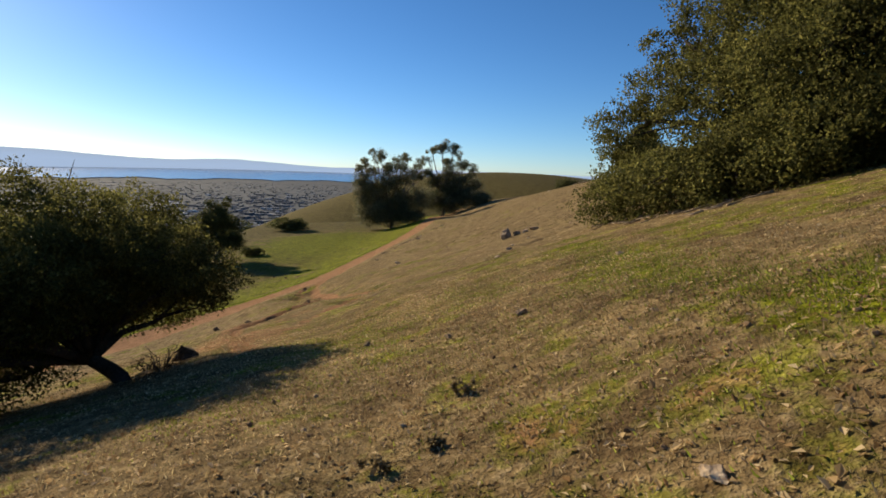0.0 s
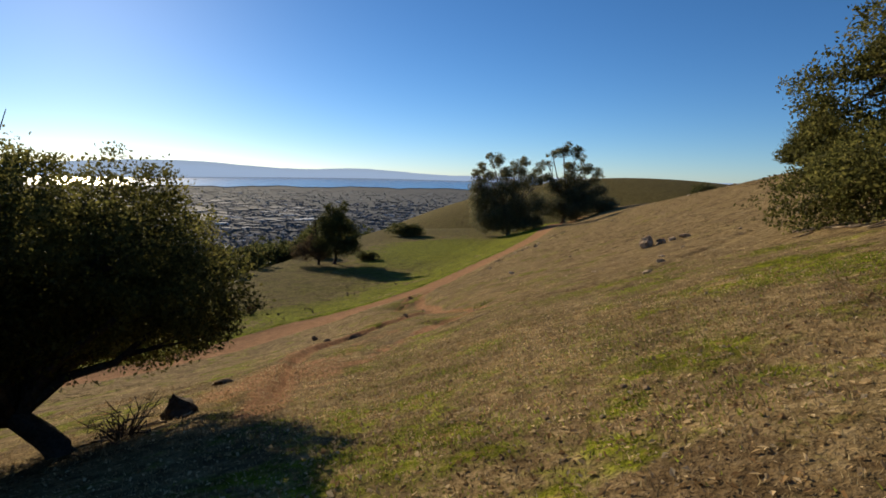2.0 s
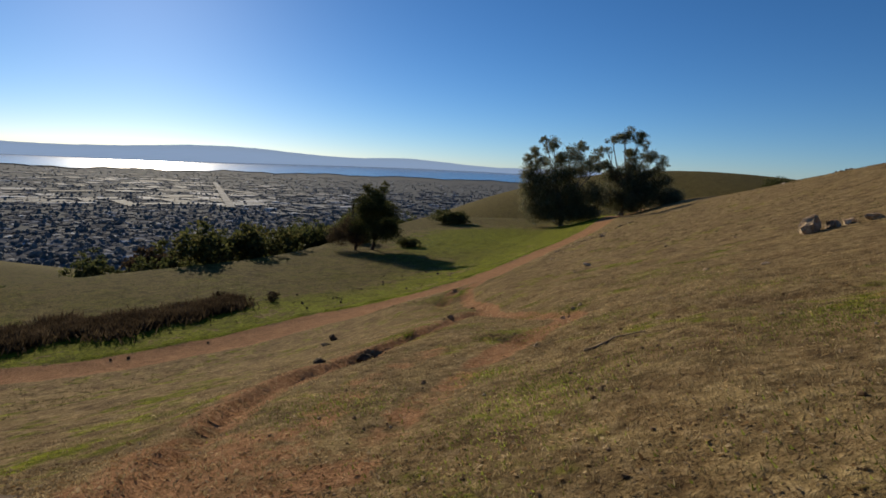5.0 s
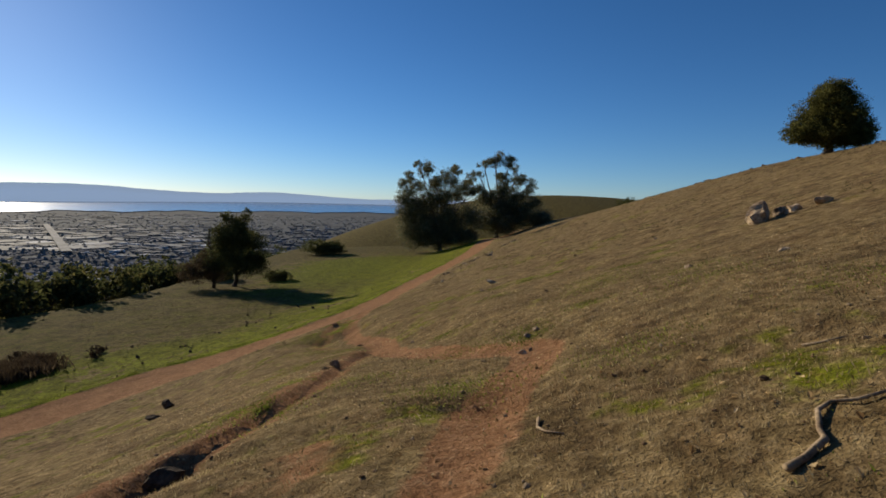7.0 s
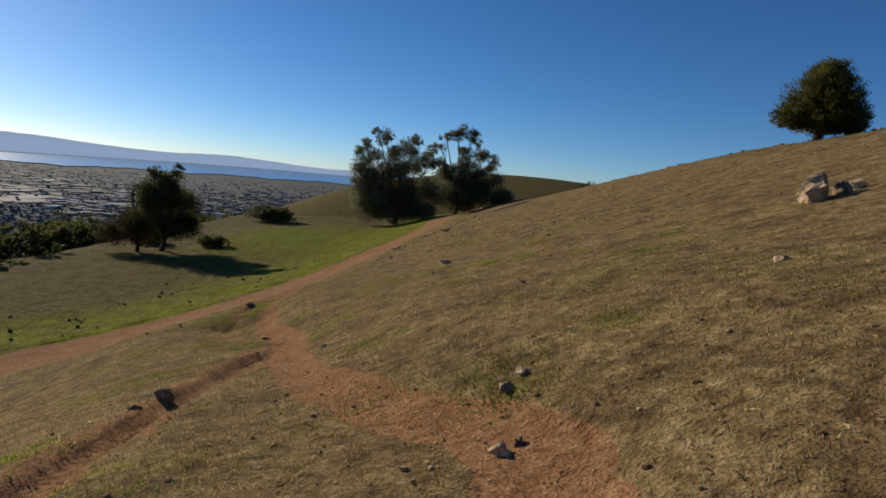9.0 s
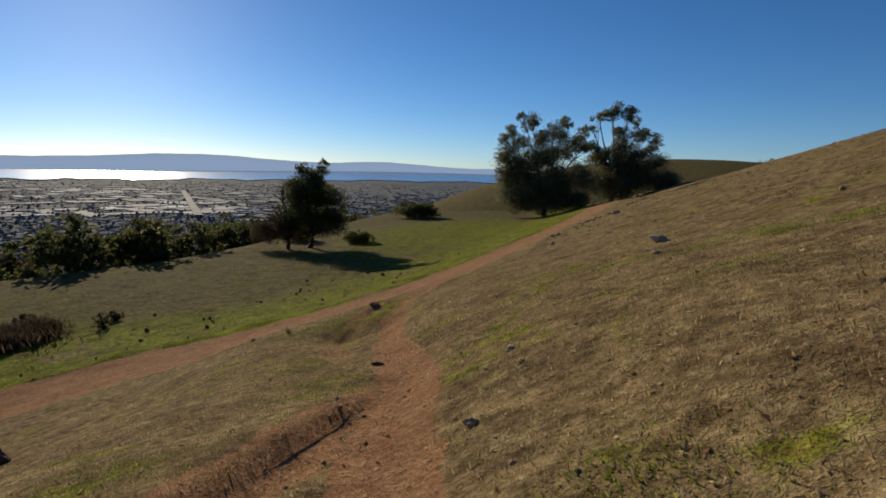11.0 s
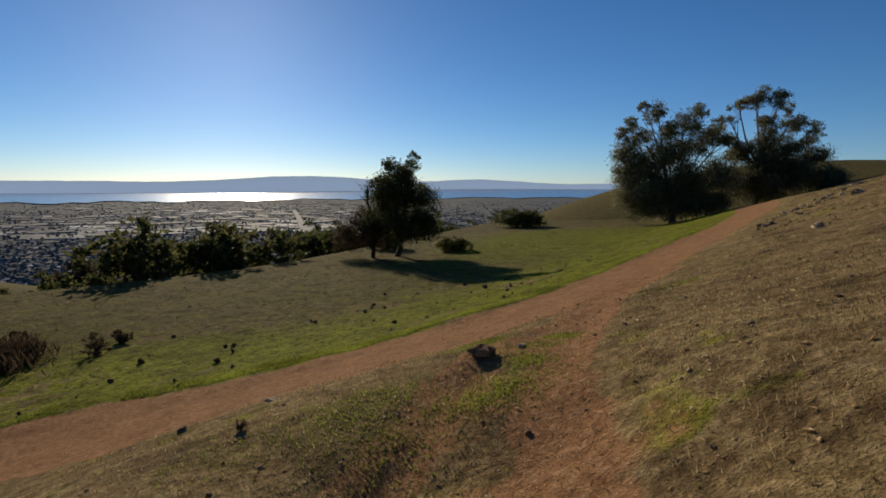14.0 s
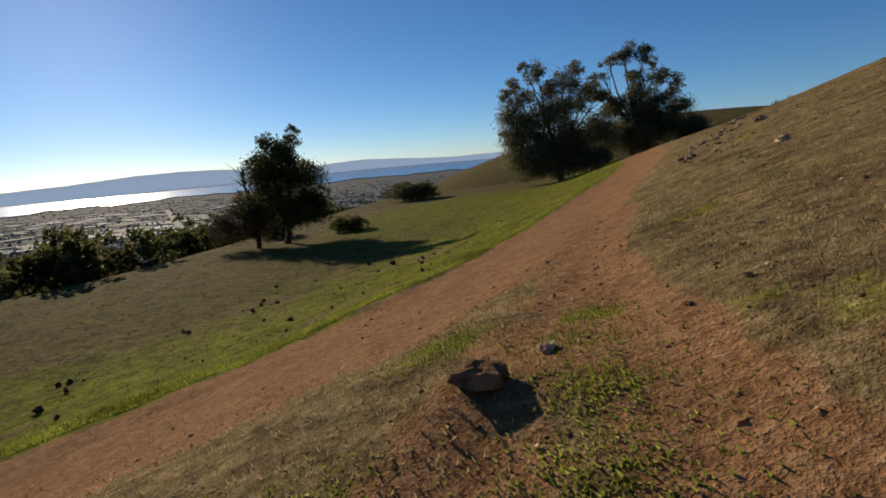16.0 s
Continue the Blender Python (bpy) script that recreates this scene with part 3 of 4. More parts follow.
def bare_tree():
    rng = np.random.default_rng(61)
    ob = new("bare_tree")
    ob.location = (-16.6, 63.9, z_at(-16.6, 63.9))
    part("trunk", tubes_mesh("trunk", [([(0, 0, -0.2), (0.1, 0, 1.0), (-0.1, 0, 2.6), (-0.5, 0, 4.6)], [0.16, 0.12, 0.1, 0.04], 8)], BARK), ob)
    br = []
    for k in range(34):
        t = 0.9 + 3.6 * rng.random()
        a = rng.random() * 6.28
        ln = 0.5 + 1.3 * rng.random()
        p = Vector((-0.06 * t, 0, t))
        e = p + Vector((math.cos(a) * ln * 0.6 - 0.35, math.sin(a) * ln * 0.7, ln * 0.9))
        br.append(([p, p.lerp(e, 0.5) + Vector(rng.normal(size=3)) * 0.1, e], [0.035, 0.022, 0.008], 5))
    for b in br:
        part("branch", tubes_mesh("branch", [b], BARK), ob)
    part("crown", leaves_mesh("crown", [(-0.9, 0, 1.7, 1.4, 1.2, 1.0), (-2.0, 0, 1.3, 1.1, 1.0, 0.8), (0.2, 0, 1.4, 0.9, 0.9, 0.8), (-0.6, 0, 2.7, 0.8, 0.8, 0.7)], 13000, 0.1, BROWN_LEAF, rng, clump=0.22), ob)
    return tagged(ob, "half-bare tree with grey twigs and thin brown leaves", "tree")


bare_tree()
# two eucalyptus at the road
EUC_LOBES = [(-4.2, 0, 9.2, 1.6, 1.6, 1.3), (-2.2, 0, 12.0, 1.3, 1.3, 1.3), (-3.4, 0, 6.2, 2.0, 2.0, 1.8), (0.8, 0, 11.0, 2.0, 1.8, 1.5), (2.9, 0, 8.4, 1.9, 1.9, 1.6), (-0.5, 0, 7.7, 2.2, 2.2, 1.8), (-2.5, 0, 3.2, 2.4, 2.2, 2.2), (1.0, 0, 4.0, 2.4, 2.2, 2.4),
     (4.2, 0, 5.2, 1.9, 1.9, 1.7), (-3.5, 0, 13.0, 0.8, 0.8, 0.7), (3.2, 0, 2.5, 2.0, 1.8, 1.8), (-5.5, 0, 7.6, 1.3, 1.3, 1.1), (-5.6, 0, 9.6, 1.2, 1.2, 1.0), (-5.2, 0, 5.0, 1.5, 1.5, 1.4), (-4.6, 0, 11.2, 1.0, 1.0, 0.9), (-5.0, 0, 2.9, 1.5, 1.5, 1.4), (1.9, 0, 12.0, 1.0, 1.0, 0.8), (4.6, 0, 8.8, 0.9, 0.9, 0.8), (-0.8, 0, 9.9, 1.3, 1.3, 1.0), (0.2, 0, 1.8, 2.2, 2.2, 1.6), (-3.8, 0, 1.8, 1.7, 1.7, 1.4)]
tree("eucalyptus", 4.0, 95.5, EUC_LOBES,
     100000, 0.22, EUC_LEAF, PALE_BARK, 0.3, "tall eucalyptus with pale trunk and hanging olive foliage", group="eucalyptus at the road", droop=1.0, crown=broken(EUC_LOBES, 7, 0.46, 91) + [q for q in EUC_LOBES if q[2] < 7.9], seed=8, fork=0.3, clump=0.36)
EUC_LOBES_2 = [(-3.4, 0, 10.56, 1.4, 1.4, 1.0), (-0.8, 0, 13.2, 1.8, 1.6, 1.2), (1.9, 0, 12.54, 1.5, 1.5, 1.1), (-4.9, 0, 9.46, 1.1, 1.1, 0.7), (3.4, 0, 10.12, 1.7, 1.6, 1.3), (5.4, 0, 8.58, 1.3, 1.3, 1.1), (0.4, 0, 9.9, 1.4, 1.4, 1.0), (-2.6, 0, 12.32, 1.1, 1.1, 0.8), (-2.4, 0, 6.38, 1.9, 1.8, 1.4), (1.6, 0, 5.94, 2.6, 2.4, 2.0), (-1.5, 0, 3.08, 2.8, 2.6, 2.2), (4.6, 0, 3.96, 2.8, 2.6, 2.2), (7.4, 0, 3.3, 1.9, 1.9, 1.5), (6.0, 0, 6.16, 1.4, 1.4, 1.0), (0.2, 0, 8.0, 1.9, 1.8, 1.4), (3.2, 0, 7.6, 1.7, 1.6, 1.3), (-3.0, 0, 8.0, 1.2, 1.2, 0.9), (1.0, 0, 2.6, 2.4, 2.4, 2.0)]
tree("eucalyptus", 13.5, 105.0, EUC_LOBES_2,
     100000, 0.22, EUC_LEAF, PALE_BARK, 0.3, "tall eucalyptus with open crown and dark undergrowth at its foot", group="eucalyptus at the road", droop=1.0, crown=broken(EUC_LOBES_2, 7, 0.44, 92) + [q for q in EUC_LOBES_2 if q[2] < 6.3], seed=9, fork=0.45, clump=0.36)


def bush(name, x, y, w, h, count, size, leaf, label, seed, category="bush", group="", wood=None):
    rng = np.random.default_rng(seed)
    lobes = [(w * (rng.random() - 0.5) * 0.75, w * (rng.random() - 0.5) * 0.5, h * (0.3 + 0.25 * rng.random()), w * 0.26, w * 0.24, h * 0.42) for _ in range(7)]
    return tree(name, x, y, lobes, count, size, leaf, wood or BARK, 0.04 * h + (0.004 if wood else 0.02), label, category, group, seed=seed, twigs=1)


bush("bush", -14.3, 98.0, 6.0, 2.3, 14000, 0.16, BUSH_LEAF, "dark rounded bush at the far end of the meadow", 21)
bush("bush", 49.5, 143.5, 7.5, 3.6, 12000, 0.22, BUSH_LEAF, "dark round bush on the hill shoulder", 22)
bush("bush", -11.8, 68.0, 2.6, 1.1, 7000, 0.1, BUSH_LEAF, "low dark bush behind the meadow tree", 23)
bush("bush", -18.6, 70.0, 3.0, 1.6, 7000, 0.12, BUSH_LEAF, "low dark bush behind the meadow tree", 24)

# woodland in the gully, a few trees copied
def wood_kinds():
    kinds = []
    for k, (w, h, leaf) in enumerate(((3.2, 5.5, WOOD_LEAF), (2.6, 7.5, WOOD_LEAF), (3.6, 4.6, BUSH_LEAF), (2.8, 6.0, BROWN_LEAF))):
        rng = np.random.default_rng(40 + k)
        lobes = random_lobes(rng, 9, w, w, h * 0.35, h * 0.8, w * 0.42, w * 0.55)
        kinds.append(tree("woodland_tree", -60 - 6 * k, 100 + 4 * k, lobes, 2400, 0.46, leaf, BARK, 0.2,
                     ("dense dark green woodland tree in the gully", "tall dark woodland tree in the gully", "broad leafy woodland tree in the gully", "thin brown woodland tree in the gully")[k], group="gully woodland", seed=50 + k, clump=0.2, twigs=1))
    return kinds


KINDS = wood_kinds()
R = np.random.default_rng(11)
placed = 0
while placed < 230:
    y = 34 + 120 * R.random()
    gap = 5 + 62 * R.random() ** 1.4
    x = float(bench_edge(np.array(y))) - gap - 0.1 * max(0.0, y - 75)
    k = KINDS[[0, 0, 1, 2, 2, 3, 0][int(R.random() * 7)]]
    sc = 0.5 + 0.65 * R.random() ** 1.3
    copy_thing(k, Matrix.LocRotScale((x, y, z_at(x, y) - 0.3), Euler((0, 0, R.random() * 6.28)), (sc, sc, sc)))
    placed += 1


# ---- town, bay and far range ----
def boxes_mesh(name, x, y, z, w, d, h, ang, material, roof=0.0):
    """Many boxes in one mesh; roof: height of a ridge over them."""
    n = len(x)
    ca, sa = np.cos(ang), np.sin(ang)
    co = []
    for sx, sy, top in ((-1, -1, 0), (1, -1, 0), (1, 1, 0), (-1, 1, 0), (-1, -1, 1), (1, -1, 1), (1, 1, 1), (-1, 1, 1)):
        px, py = sx * w / 2, sy * d / 2
        co.append(np.stack([x + px * ca - py * sa, y + px * sa + py * ca, z + top * h], -1))
    quads = [(4, 5, 6, 7), (0, 1, 5, 4), (1, 2, 6, 5), (2, 3, 7, 6), (3, 0, 4, 7)]
    if roof:
        for sx in (-1, 1):
            px = sx * w / 2
            co.append(np.stack([x + px * ca, y + px * sa, z + h + roof * d], -1))
        quads = [(4, 5, 9, 8), (6, 7, 8, 9), (0, 1, 5, 4), (1, 2, 6, 5), (2, 3, 7, 6), (3, 0, 4, 7), (5, 6, 9, 9), (7, 4, 8, 8)]
    k = len(co)
    co = np.stack(co, 1).reshape(-1, 3)
    tri = []
    for q in quads:
        tri += [q[0], q[1], q[2]] + ([q[0], q[2], q[3]] if q[2] != q[3] else [])
    idx = (np.arange(n)[:, None] * k + np.array(tri)[None, :]).ravel()
    return mesh_from(name, co, 3, idx, material, False)


def island_mat(name, stops, rough):
    m, nt, b = mat(name, rough)
    b.inputs["Specular IOR Level"].default_value = 0.06
    g = nt.nodes.new("ShaderNodeNewGeometry")
    c = ramp(nt, g.outputs["Random Per Island"], stops)
    n = ramp(nt, noise_node(nt, 0.15, 5).outputs[0], [(0.3, (0.75, 0.75, 0.75)), (0.7, (1.1, 1.1, 1.1))])
    nt.links.new(mix(nt, 1.0, c.outputs[0], n.outputs[0], "MULTIPLY"), b.inputs["Base Color"])
    return m


def scatter_fan(rng, n, az0, az1, d0, d1):
    az = np.radians(az0 + (az1 - az0) * rng.random(n))
    d = 1 / (1 / d1 + (1 / d0 - 1 / d1) * rng.random(n))
    return d * np.sin(az), d * np.cos(az), d


# Valley haze is painted in as muted greys, strongest in the tree leaves.
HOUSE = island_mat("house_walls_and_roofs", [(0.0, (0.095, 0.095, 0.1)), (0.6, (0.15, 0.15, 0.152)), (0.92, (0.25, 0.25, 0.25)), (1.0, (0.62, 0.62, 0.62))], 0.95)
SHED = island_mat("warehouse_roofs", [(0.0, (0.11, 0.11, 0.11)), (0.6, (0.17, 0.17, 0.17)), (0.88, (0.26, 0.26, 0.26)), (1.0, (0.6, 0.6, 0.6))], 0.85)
HAZED_TREE = island_mat("hazed_street_tree_leaves", [(0.0, (0.1, 0.115, 0.115)), (0.6, (0.145, 0.16, 0.155)), (1.0, (0.19, 0.19, 0.18))], 0.9)
PALE_ROAD = mottled("pale_concrete", (0.22, 0.21, 0.2), (0.32, 0.31, 0.29), 0.05, 0.5, bump_s=0.0)
rng = np.random.default_rng(77)
tx, ty, td = scatter_fan(rng, 9000, -72, 6, 430, 2600)
# Walls and roof ridges kept low, so less shaded wall shows, as through haze.
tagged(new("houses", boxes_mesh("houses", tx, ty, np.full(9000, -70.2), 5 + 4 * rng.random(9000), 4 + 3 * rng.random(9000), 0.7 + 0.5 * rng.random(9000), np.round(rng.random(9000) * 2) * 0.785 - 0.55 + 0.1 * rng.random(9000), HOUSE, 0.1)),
       "rows of small grey and white houses across the valley town", "houses", kind="stuff")
n = 340
tx, ty, td = scatter_fan(rng, n, -66, -22, 850, 2500)
tagged(new("warehouses", boxes_mesh("warehouses", tx, ty, np.full(n, -70.2), 25 + 45 * rng.random(n), 14 + 18 * rng.random(n), 1.1 + 0.8 * rng.random(n), np.full(n, -0.55) + np.round(rng.random(n)) * 1.571, SHED)),
       "low flat-roofed warehouses with pale roofs in the valley", "warehouses", kind="stuff")
n = 320
tx, ty, td = scatter_fan(rng, n, -30, 4, 700, 1500)
tagged(new("apartment_blocks", boxes_mesh("apartment_blocks", tx, ty, np.full(n, -70.2), 10 + 10 * rng.random(n), 7 + 4 * rng.random(n), 2 + 1.6 * rng.random(n), np.full(n, -0.3) + np.round(rng.random(n)) * 1.571, SHED)),
       "white blocks of flats below the far hill", "buildings", kind="stuff")


def blobs_mesh(name, x, y, z, r, material, rng, squash=0.8):
    """Small faceted leafy clumps in one mesh."""
    t = (1 + 5 ** 0.5) / 2
    v = np.array([(-1, t, 0), (1, t, 0), (-1, -t, 0), (1, -t, 0), (0, -1, t), (0, 1, t), (0, -1, -t), (0, 1, -t), (t, 0, -1), (t, 0, 1), (-t, 0, -1), (-t, 0, 1)]) / 1.9
    f = [0, 11, 5, 0, 5, 1, 0, 1, 7, 0, 7, 10, 0, 10, 11, 1, 5, 9, 5, 11, 4, 11, 10, 2, 10, 7, 6, 7, 1, 8, 3, 9, 4, 3, 4, 2, 3, 2, 6, 3, 6, 8, 3, 8, 9, 4, 9, 5, 2, 4, 11, 6, 2, 10, 8, 6, 7, 9, 8, 1]
    n = len(x)
    co = v[None] * (r[:, None, None] * (0.7 + 0.6 * rng.random((n, 12, 1)))) * np.array([1, 1, squash]) + np.stack([x, y, z], -1)[:, None, :]
    return mesh_from(name, co.reshape(-1, 3), 3, (np.arange(n)[:, None] * 12 + np.array(f)[None]).ravel(), material, False)


n = 9500
tx, ty, td = scatter_fan(rng, n, -75, 8, 300, 2700)
tr = 0.8 + 1.6 * rng.random(n)
tagged(new("street_trees", blobs_mesh("street_trees", tx, ty, -70 + tr * 0.7, tr, HAZED_TREE, rng, 1.1)), "dark street trees, greyed with haze, between the houses of the town", "trees", kind="stuff")


def strip(name, pts, width, material, z):
    co, idx = [], []
    for i, p in enumerate(pts):
        a, b = Vector(pts[max(i - 1, 0)]), Vector(pts[min(i + 1, len(pts) - 1)])
        d = (b - a).normalized()
        o = Vector((-d.y, d.x)) * width / 2
        for q, h in ((Vector(p) + o, z), (Vector(p) - o, z)):
            co.append((q.x, q.y, h))
    for i in range(len(pts) - 1):
        idx += [2 * i, 2 * i + 1, 2 * i + 3, 2 * i + 2]
    return mesh_from(name, co, 4, idx, material)


tagged(new("road", strip("road", [(-871, 1221), (-620, 895), (-438, 657)], 11, PALE_ROAD, -65.5)), "pale straight main road through the valley town", "road", kind="structure")
WATER, wnt, wb = mat("bay_water", 0.22)
wb.inputs["Base Color"].default_value = (0.1, 0.17, 0.26, 1)
wb.inputs["Specular IOR Level"].default_value = 0.6
bump(wnt, wb, noise_node(wnt, 0.08, 4).outputs[0], 0.4, 0.6)


def bay():
    near, far = [], []
    rng = np.random.default_rng(5)
    for k in range(81):
        az = math.radians(-80 + k * 1.25)
        d = 2450 + 900 * smooth(-50, 0, -80 + k * 1.25) + 140 * math.sin(k * 0.9) + 90 * math.sin(k * 2.3) + 60 * rng.random()
        near.append((d * math.sin(az), d * math.cos(az), -66.0))
        far.append((4720 * math.sin(az), 4720 * math.cos(az), -60.0 + 38 * smooth(-45, -12, -80 + k * 1.25)))
    idx = []
    for k in range(80):
        idx += [k, k + 1, 81 + k + 1, 81 + k]
    return mesh_from("water", near + far, 4, idx, WATER)


tagged(new("water", bay()), "calm bay water shining under the low sun", "water", kind="structure")


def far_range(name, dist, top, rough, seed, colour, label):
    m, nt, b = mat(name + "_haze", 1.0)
    # Air haze is painted in: pale blue base colour plus an even glow.
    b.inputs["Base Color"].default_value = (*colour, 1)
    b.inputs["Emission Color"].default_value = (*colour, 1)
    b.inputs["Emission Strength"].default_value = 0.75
    rng = np.random.default_rng(seed)
    ph = rng.random(8) * 6.28
    co, idx = [], []
    n = 400
    for k in range(n + 1):
        a = -110 + 200 * k / n
        h = top(a) + rough * sum(math.sin(a * f + ph[i]) / (1 + i) for i, f in enumerate((0.21, 0.45, 0.9, 1.7, 3.1, 5.3)))
        az = math.radians(a)
        for dd, z in ((dist, -71), (dist + 30, (h - 70) / 2), (dist + 60, h), (dist + 90, -71)):
            co.append((dd * math.sin(az), dd * math.cos(az), z))
    for k in range(n):
        for j in range(3):
            i = 4 * k + j
            idx += [i, i + 4, i + 5, i + 1]
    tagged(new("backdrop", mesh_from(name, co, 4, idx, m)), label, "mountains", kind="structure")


# The blue-grey of each range holds the haze over the bay.
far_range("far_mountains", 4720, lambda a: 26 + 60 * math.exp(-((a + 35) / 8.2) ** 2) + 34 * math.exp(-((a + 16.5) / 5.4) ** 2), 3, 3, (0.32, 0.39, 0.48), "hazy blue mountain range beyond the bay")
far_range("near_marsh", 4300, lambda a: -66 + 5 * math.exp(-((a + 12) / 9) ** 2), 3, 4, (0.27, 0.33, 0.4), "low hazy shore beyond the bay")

# ---- stones, branches and plants on the hillside ----
def stone_mesh(name, w, d, h, seed, material, cuts=3):
    rng = np.random.default_rng(seed)
    bm = bmesh.new()
    bmesh.ops.create_icosphere(bm, subdivisions=cuts, radius=1)
    planes = [(Vector(rng.normal(size=3)).normalized(), 0.42 + 0.35 * rng.random()) for _ in range(10)]
    off = Vector(rng.random(3) * 20)
    for v in bm.verts:
        p = v.co.copy()
        for nrm, lim in planes:
            k = p.dot(nrm)
            if k > lim:
                p -= nrm * (k - lim) * 0.9
        p *= 1 + 0.34 * noise.noise(p * 2.0 + off) + 0.14 * noise.noise(p * 5 + off)
        v.co = Vector((p.x * w / 1.5, p.y * d / 1.5, p.z * h / 1.5))
    me = bpy.data.meshes.new(name)
    bm.to_mesh(me)
    bm.free()
    me.materials.append(material)
    me.polygons.foreach_set("use_smooth", [False] * len(me.polygons))
    return me


def stone(name, x, y, w, d, h, seed, material, label, category="stone", group="", sink=0.3, rz=0.0):
    w, d, h = 0.62 * w, 0.62 * d, 0.62 * h
    ob = new(name, stone_mesh(name, w, d, h, seed, material))
    ob.location = (x, y, z_at(x, y) + h * (0.5 - sink))
    ob.rotation_euler = (0, 0, rz)
    return tagged(ob, label, category, group)


# pale outcrop on the slope
stone("boulder", 9.6, 27.5, 0.85, 0.7, 0.85, 71, PALE_ROCK, "large pale boulder half sunk in the dry slope", "boulder", sink=0.28)
stone("boulder", 10.05, 27.5, 0.3, 0.3, 0.4, 2, ROCK, "dark upright rock beside the pale boulder", "boulder", sink=0.25)
stone("boulder", 10.2, 27.6, 0.32, 0.26, 0.34, 3, PALE_ROCK, "pointed pale rock beside the boulder", "boulder", sink=0.25)
stone("boulder", 10.5, 27.75, 0.42, 0.3, 0.34, 4, PALE_ROCK, "small pale rock beside the boulder", "boulder", sink=0.25)
stone("boulder", 10.85, 27.4, 0.6, 0.5, 0.3, 5, PALE_ROCK, "low pale rock in the dry grass", "boulder", sink=0.35)
# dark rocks beside the ruts
stone("boulder", 1.05, 20.5, 0.4, 0.3, 0.3, 6, DARK_ROCK, "dark boulder at the head of the rut", "boulder", sink=0.2)
stone("boulder", 0.55, 19.9, 0.26, 0.2, 0.14, 7, DARK_ROCK, "low dark rock beside the rut", "boulder")
stone("boulder", -3.65, 29.85, 0.42, 0.34, 0.34, 8, DARK_ROCK, "dark boulder between the rut and the road", "boulder", sink=0.2)
stone("boulder", -3.25, 28.4, 0.45, 0.3, 0.16, 9, DARK_ROCK, "flat dark rock in the grass", "boulder")
stone("boulder", 1.47, 24.9, 0.26, 0.2, 0.22, 60, ROCK, "dark pointed rock on the rut bank", "boulder", sink=0.3)
stone("boulder", 1.4, 24.5, 0.16, 0.14, 0.08, 11, DARK_ROCK, "low dark rock in the rut", "boulder")
stone("boulder", 1.58, 12.8, 0.5, 0.4, 0.4, 61, DARK_ROCK, "dark boulder in the shade of the oak", "boulder", sink=0.3)
stone("boulder", 0.55, 15.5, 0.55, 0.25, 0.2, 13, ROCK, "long grey rock beside the rut", "boulder", rz=0.5)
stone("boulder", -0.55, 35.62, 0.32, 0.28, 0.12, 43, CLOD, "crumbling clod of red earth on the bank", "earth clod", sink=0.38)
stone("stone", 1.12, 30.55, 0.3, 0.12, 0.09, 15, DARK_ROCK, "dark clod of roots and stone beside the trail")
# pale stones in the grass
STONES = ((3.94, 22.25, 0.17, 0.14), (4.03, 22.3, 0.09, 0.1), (2.74, 28.8, 0.22, 0.07), (4.13, 22.98, 0.18, 0.11), (4.25, 23.1, 0.12, 0.12), (7.19, 23.04, 0.2, 0.1), (5.15, 26.75, 0.16, 0.1), (4.92, 33.9, 0.5, 0.26), (4.4, 31.6, 0.2, 0.1), (5.65, 5.85, 0.12, 0.07),
          (7.6, 10.96, 0.16, 0.08), (4.54, 9.88, 0.13, 0.09), (5.85, 8.8, 0.12, 0.1), (7.66, 19.05, 0.4, 0.15), (8.75, 22.3, 0.34, 0.15), (8.3, 20.6, 0.3, 0.14), (5.28, 9.03, 0.12, 0.07), (6.56, 24.1, 0.16, 0.1), (3.5, 42.4, 0.36, 0.2),
          (-2.55, 35.58, 0.24, 0.09), (-0.27, 35.92, 0.13, 0.09), (-3.14, 35.1, 0.16, 0.14), (2.6, 27.4, 0.12, 0.07), (9.6, 23.4, 0.22, 0.14), (11.6, 24.8, 0.24, 0.1), (9.2, 31.5, 0.18, 0.1), (6.3, 29.4, 0.14, 0.08), (7.7, 34.2, 0.22, 0.12))
for k, (x, y, w, h) in enumerate(STONES):
    stone("stone", x, y, w, w * 0.75, h, 100 + k, PALE_ROCK if k % 5 != 1 else ROCK, "pale stone lying in the dry grass" if k % 5 != 1 else "brown stone lying in the dry grass", group="stones in the grass", rz=k * 1.3)
# rocks along the crest line
R = np.random.default_rng(31)
crest = [stone("stone", 6.7, 51.0, 0.5, 0.4, 0.34, 200 + k, PALE_ROCK if k % 2 else ROCK, "rough rock in the outcrop along the crest", group="rocks along the crest", sink=0.35) for k in range(4)]
for k in range(86):
    t = R.random()
    if k < 26:
        y = 40 + 24 * t
        x = float(np.interp(y, [40, 46, 50, 64], [23.4, 24.2, 23.4, 22.0])) + R.normal() * 0.35
    else:
        x, y = 3.6 + 6 * t + R.normal() * 0.25, 47.5 + 13 * t + R.normal() * 0.5
    sc = (0.2 + 0.55 * R.random() ** 1.5) * (1.5 if k < 26 else 1.0)
    copy_thing(crest[k % 4], Matrix.LocRotScale((x, y, z_at(x, y) + 0.02), Euler((0, 0, R.random() * 6.28)), (sc, sc, sc)))
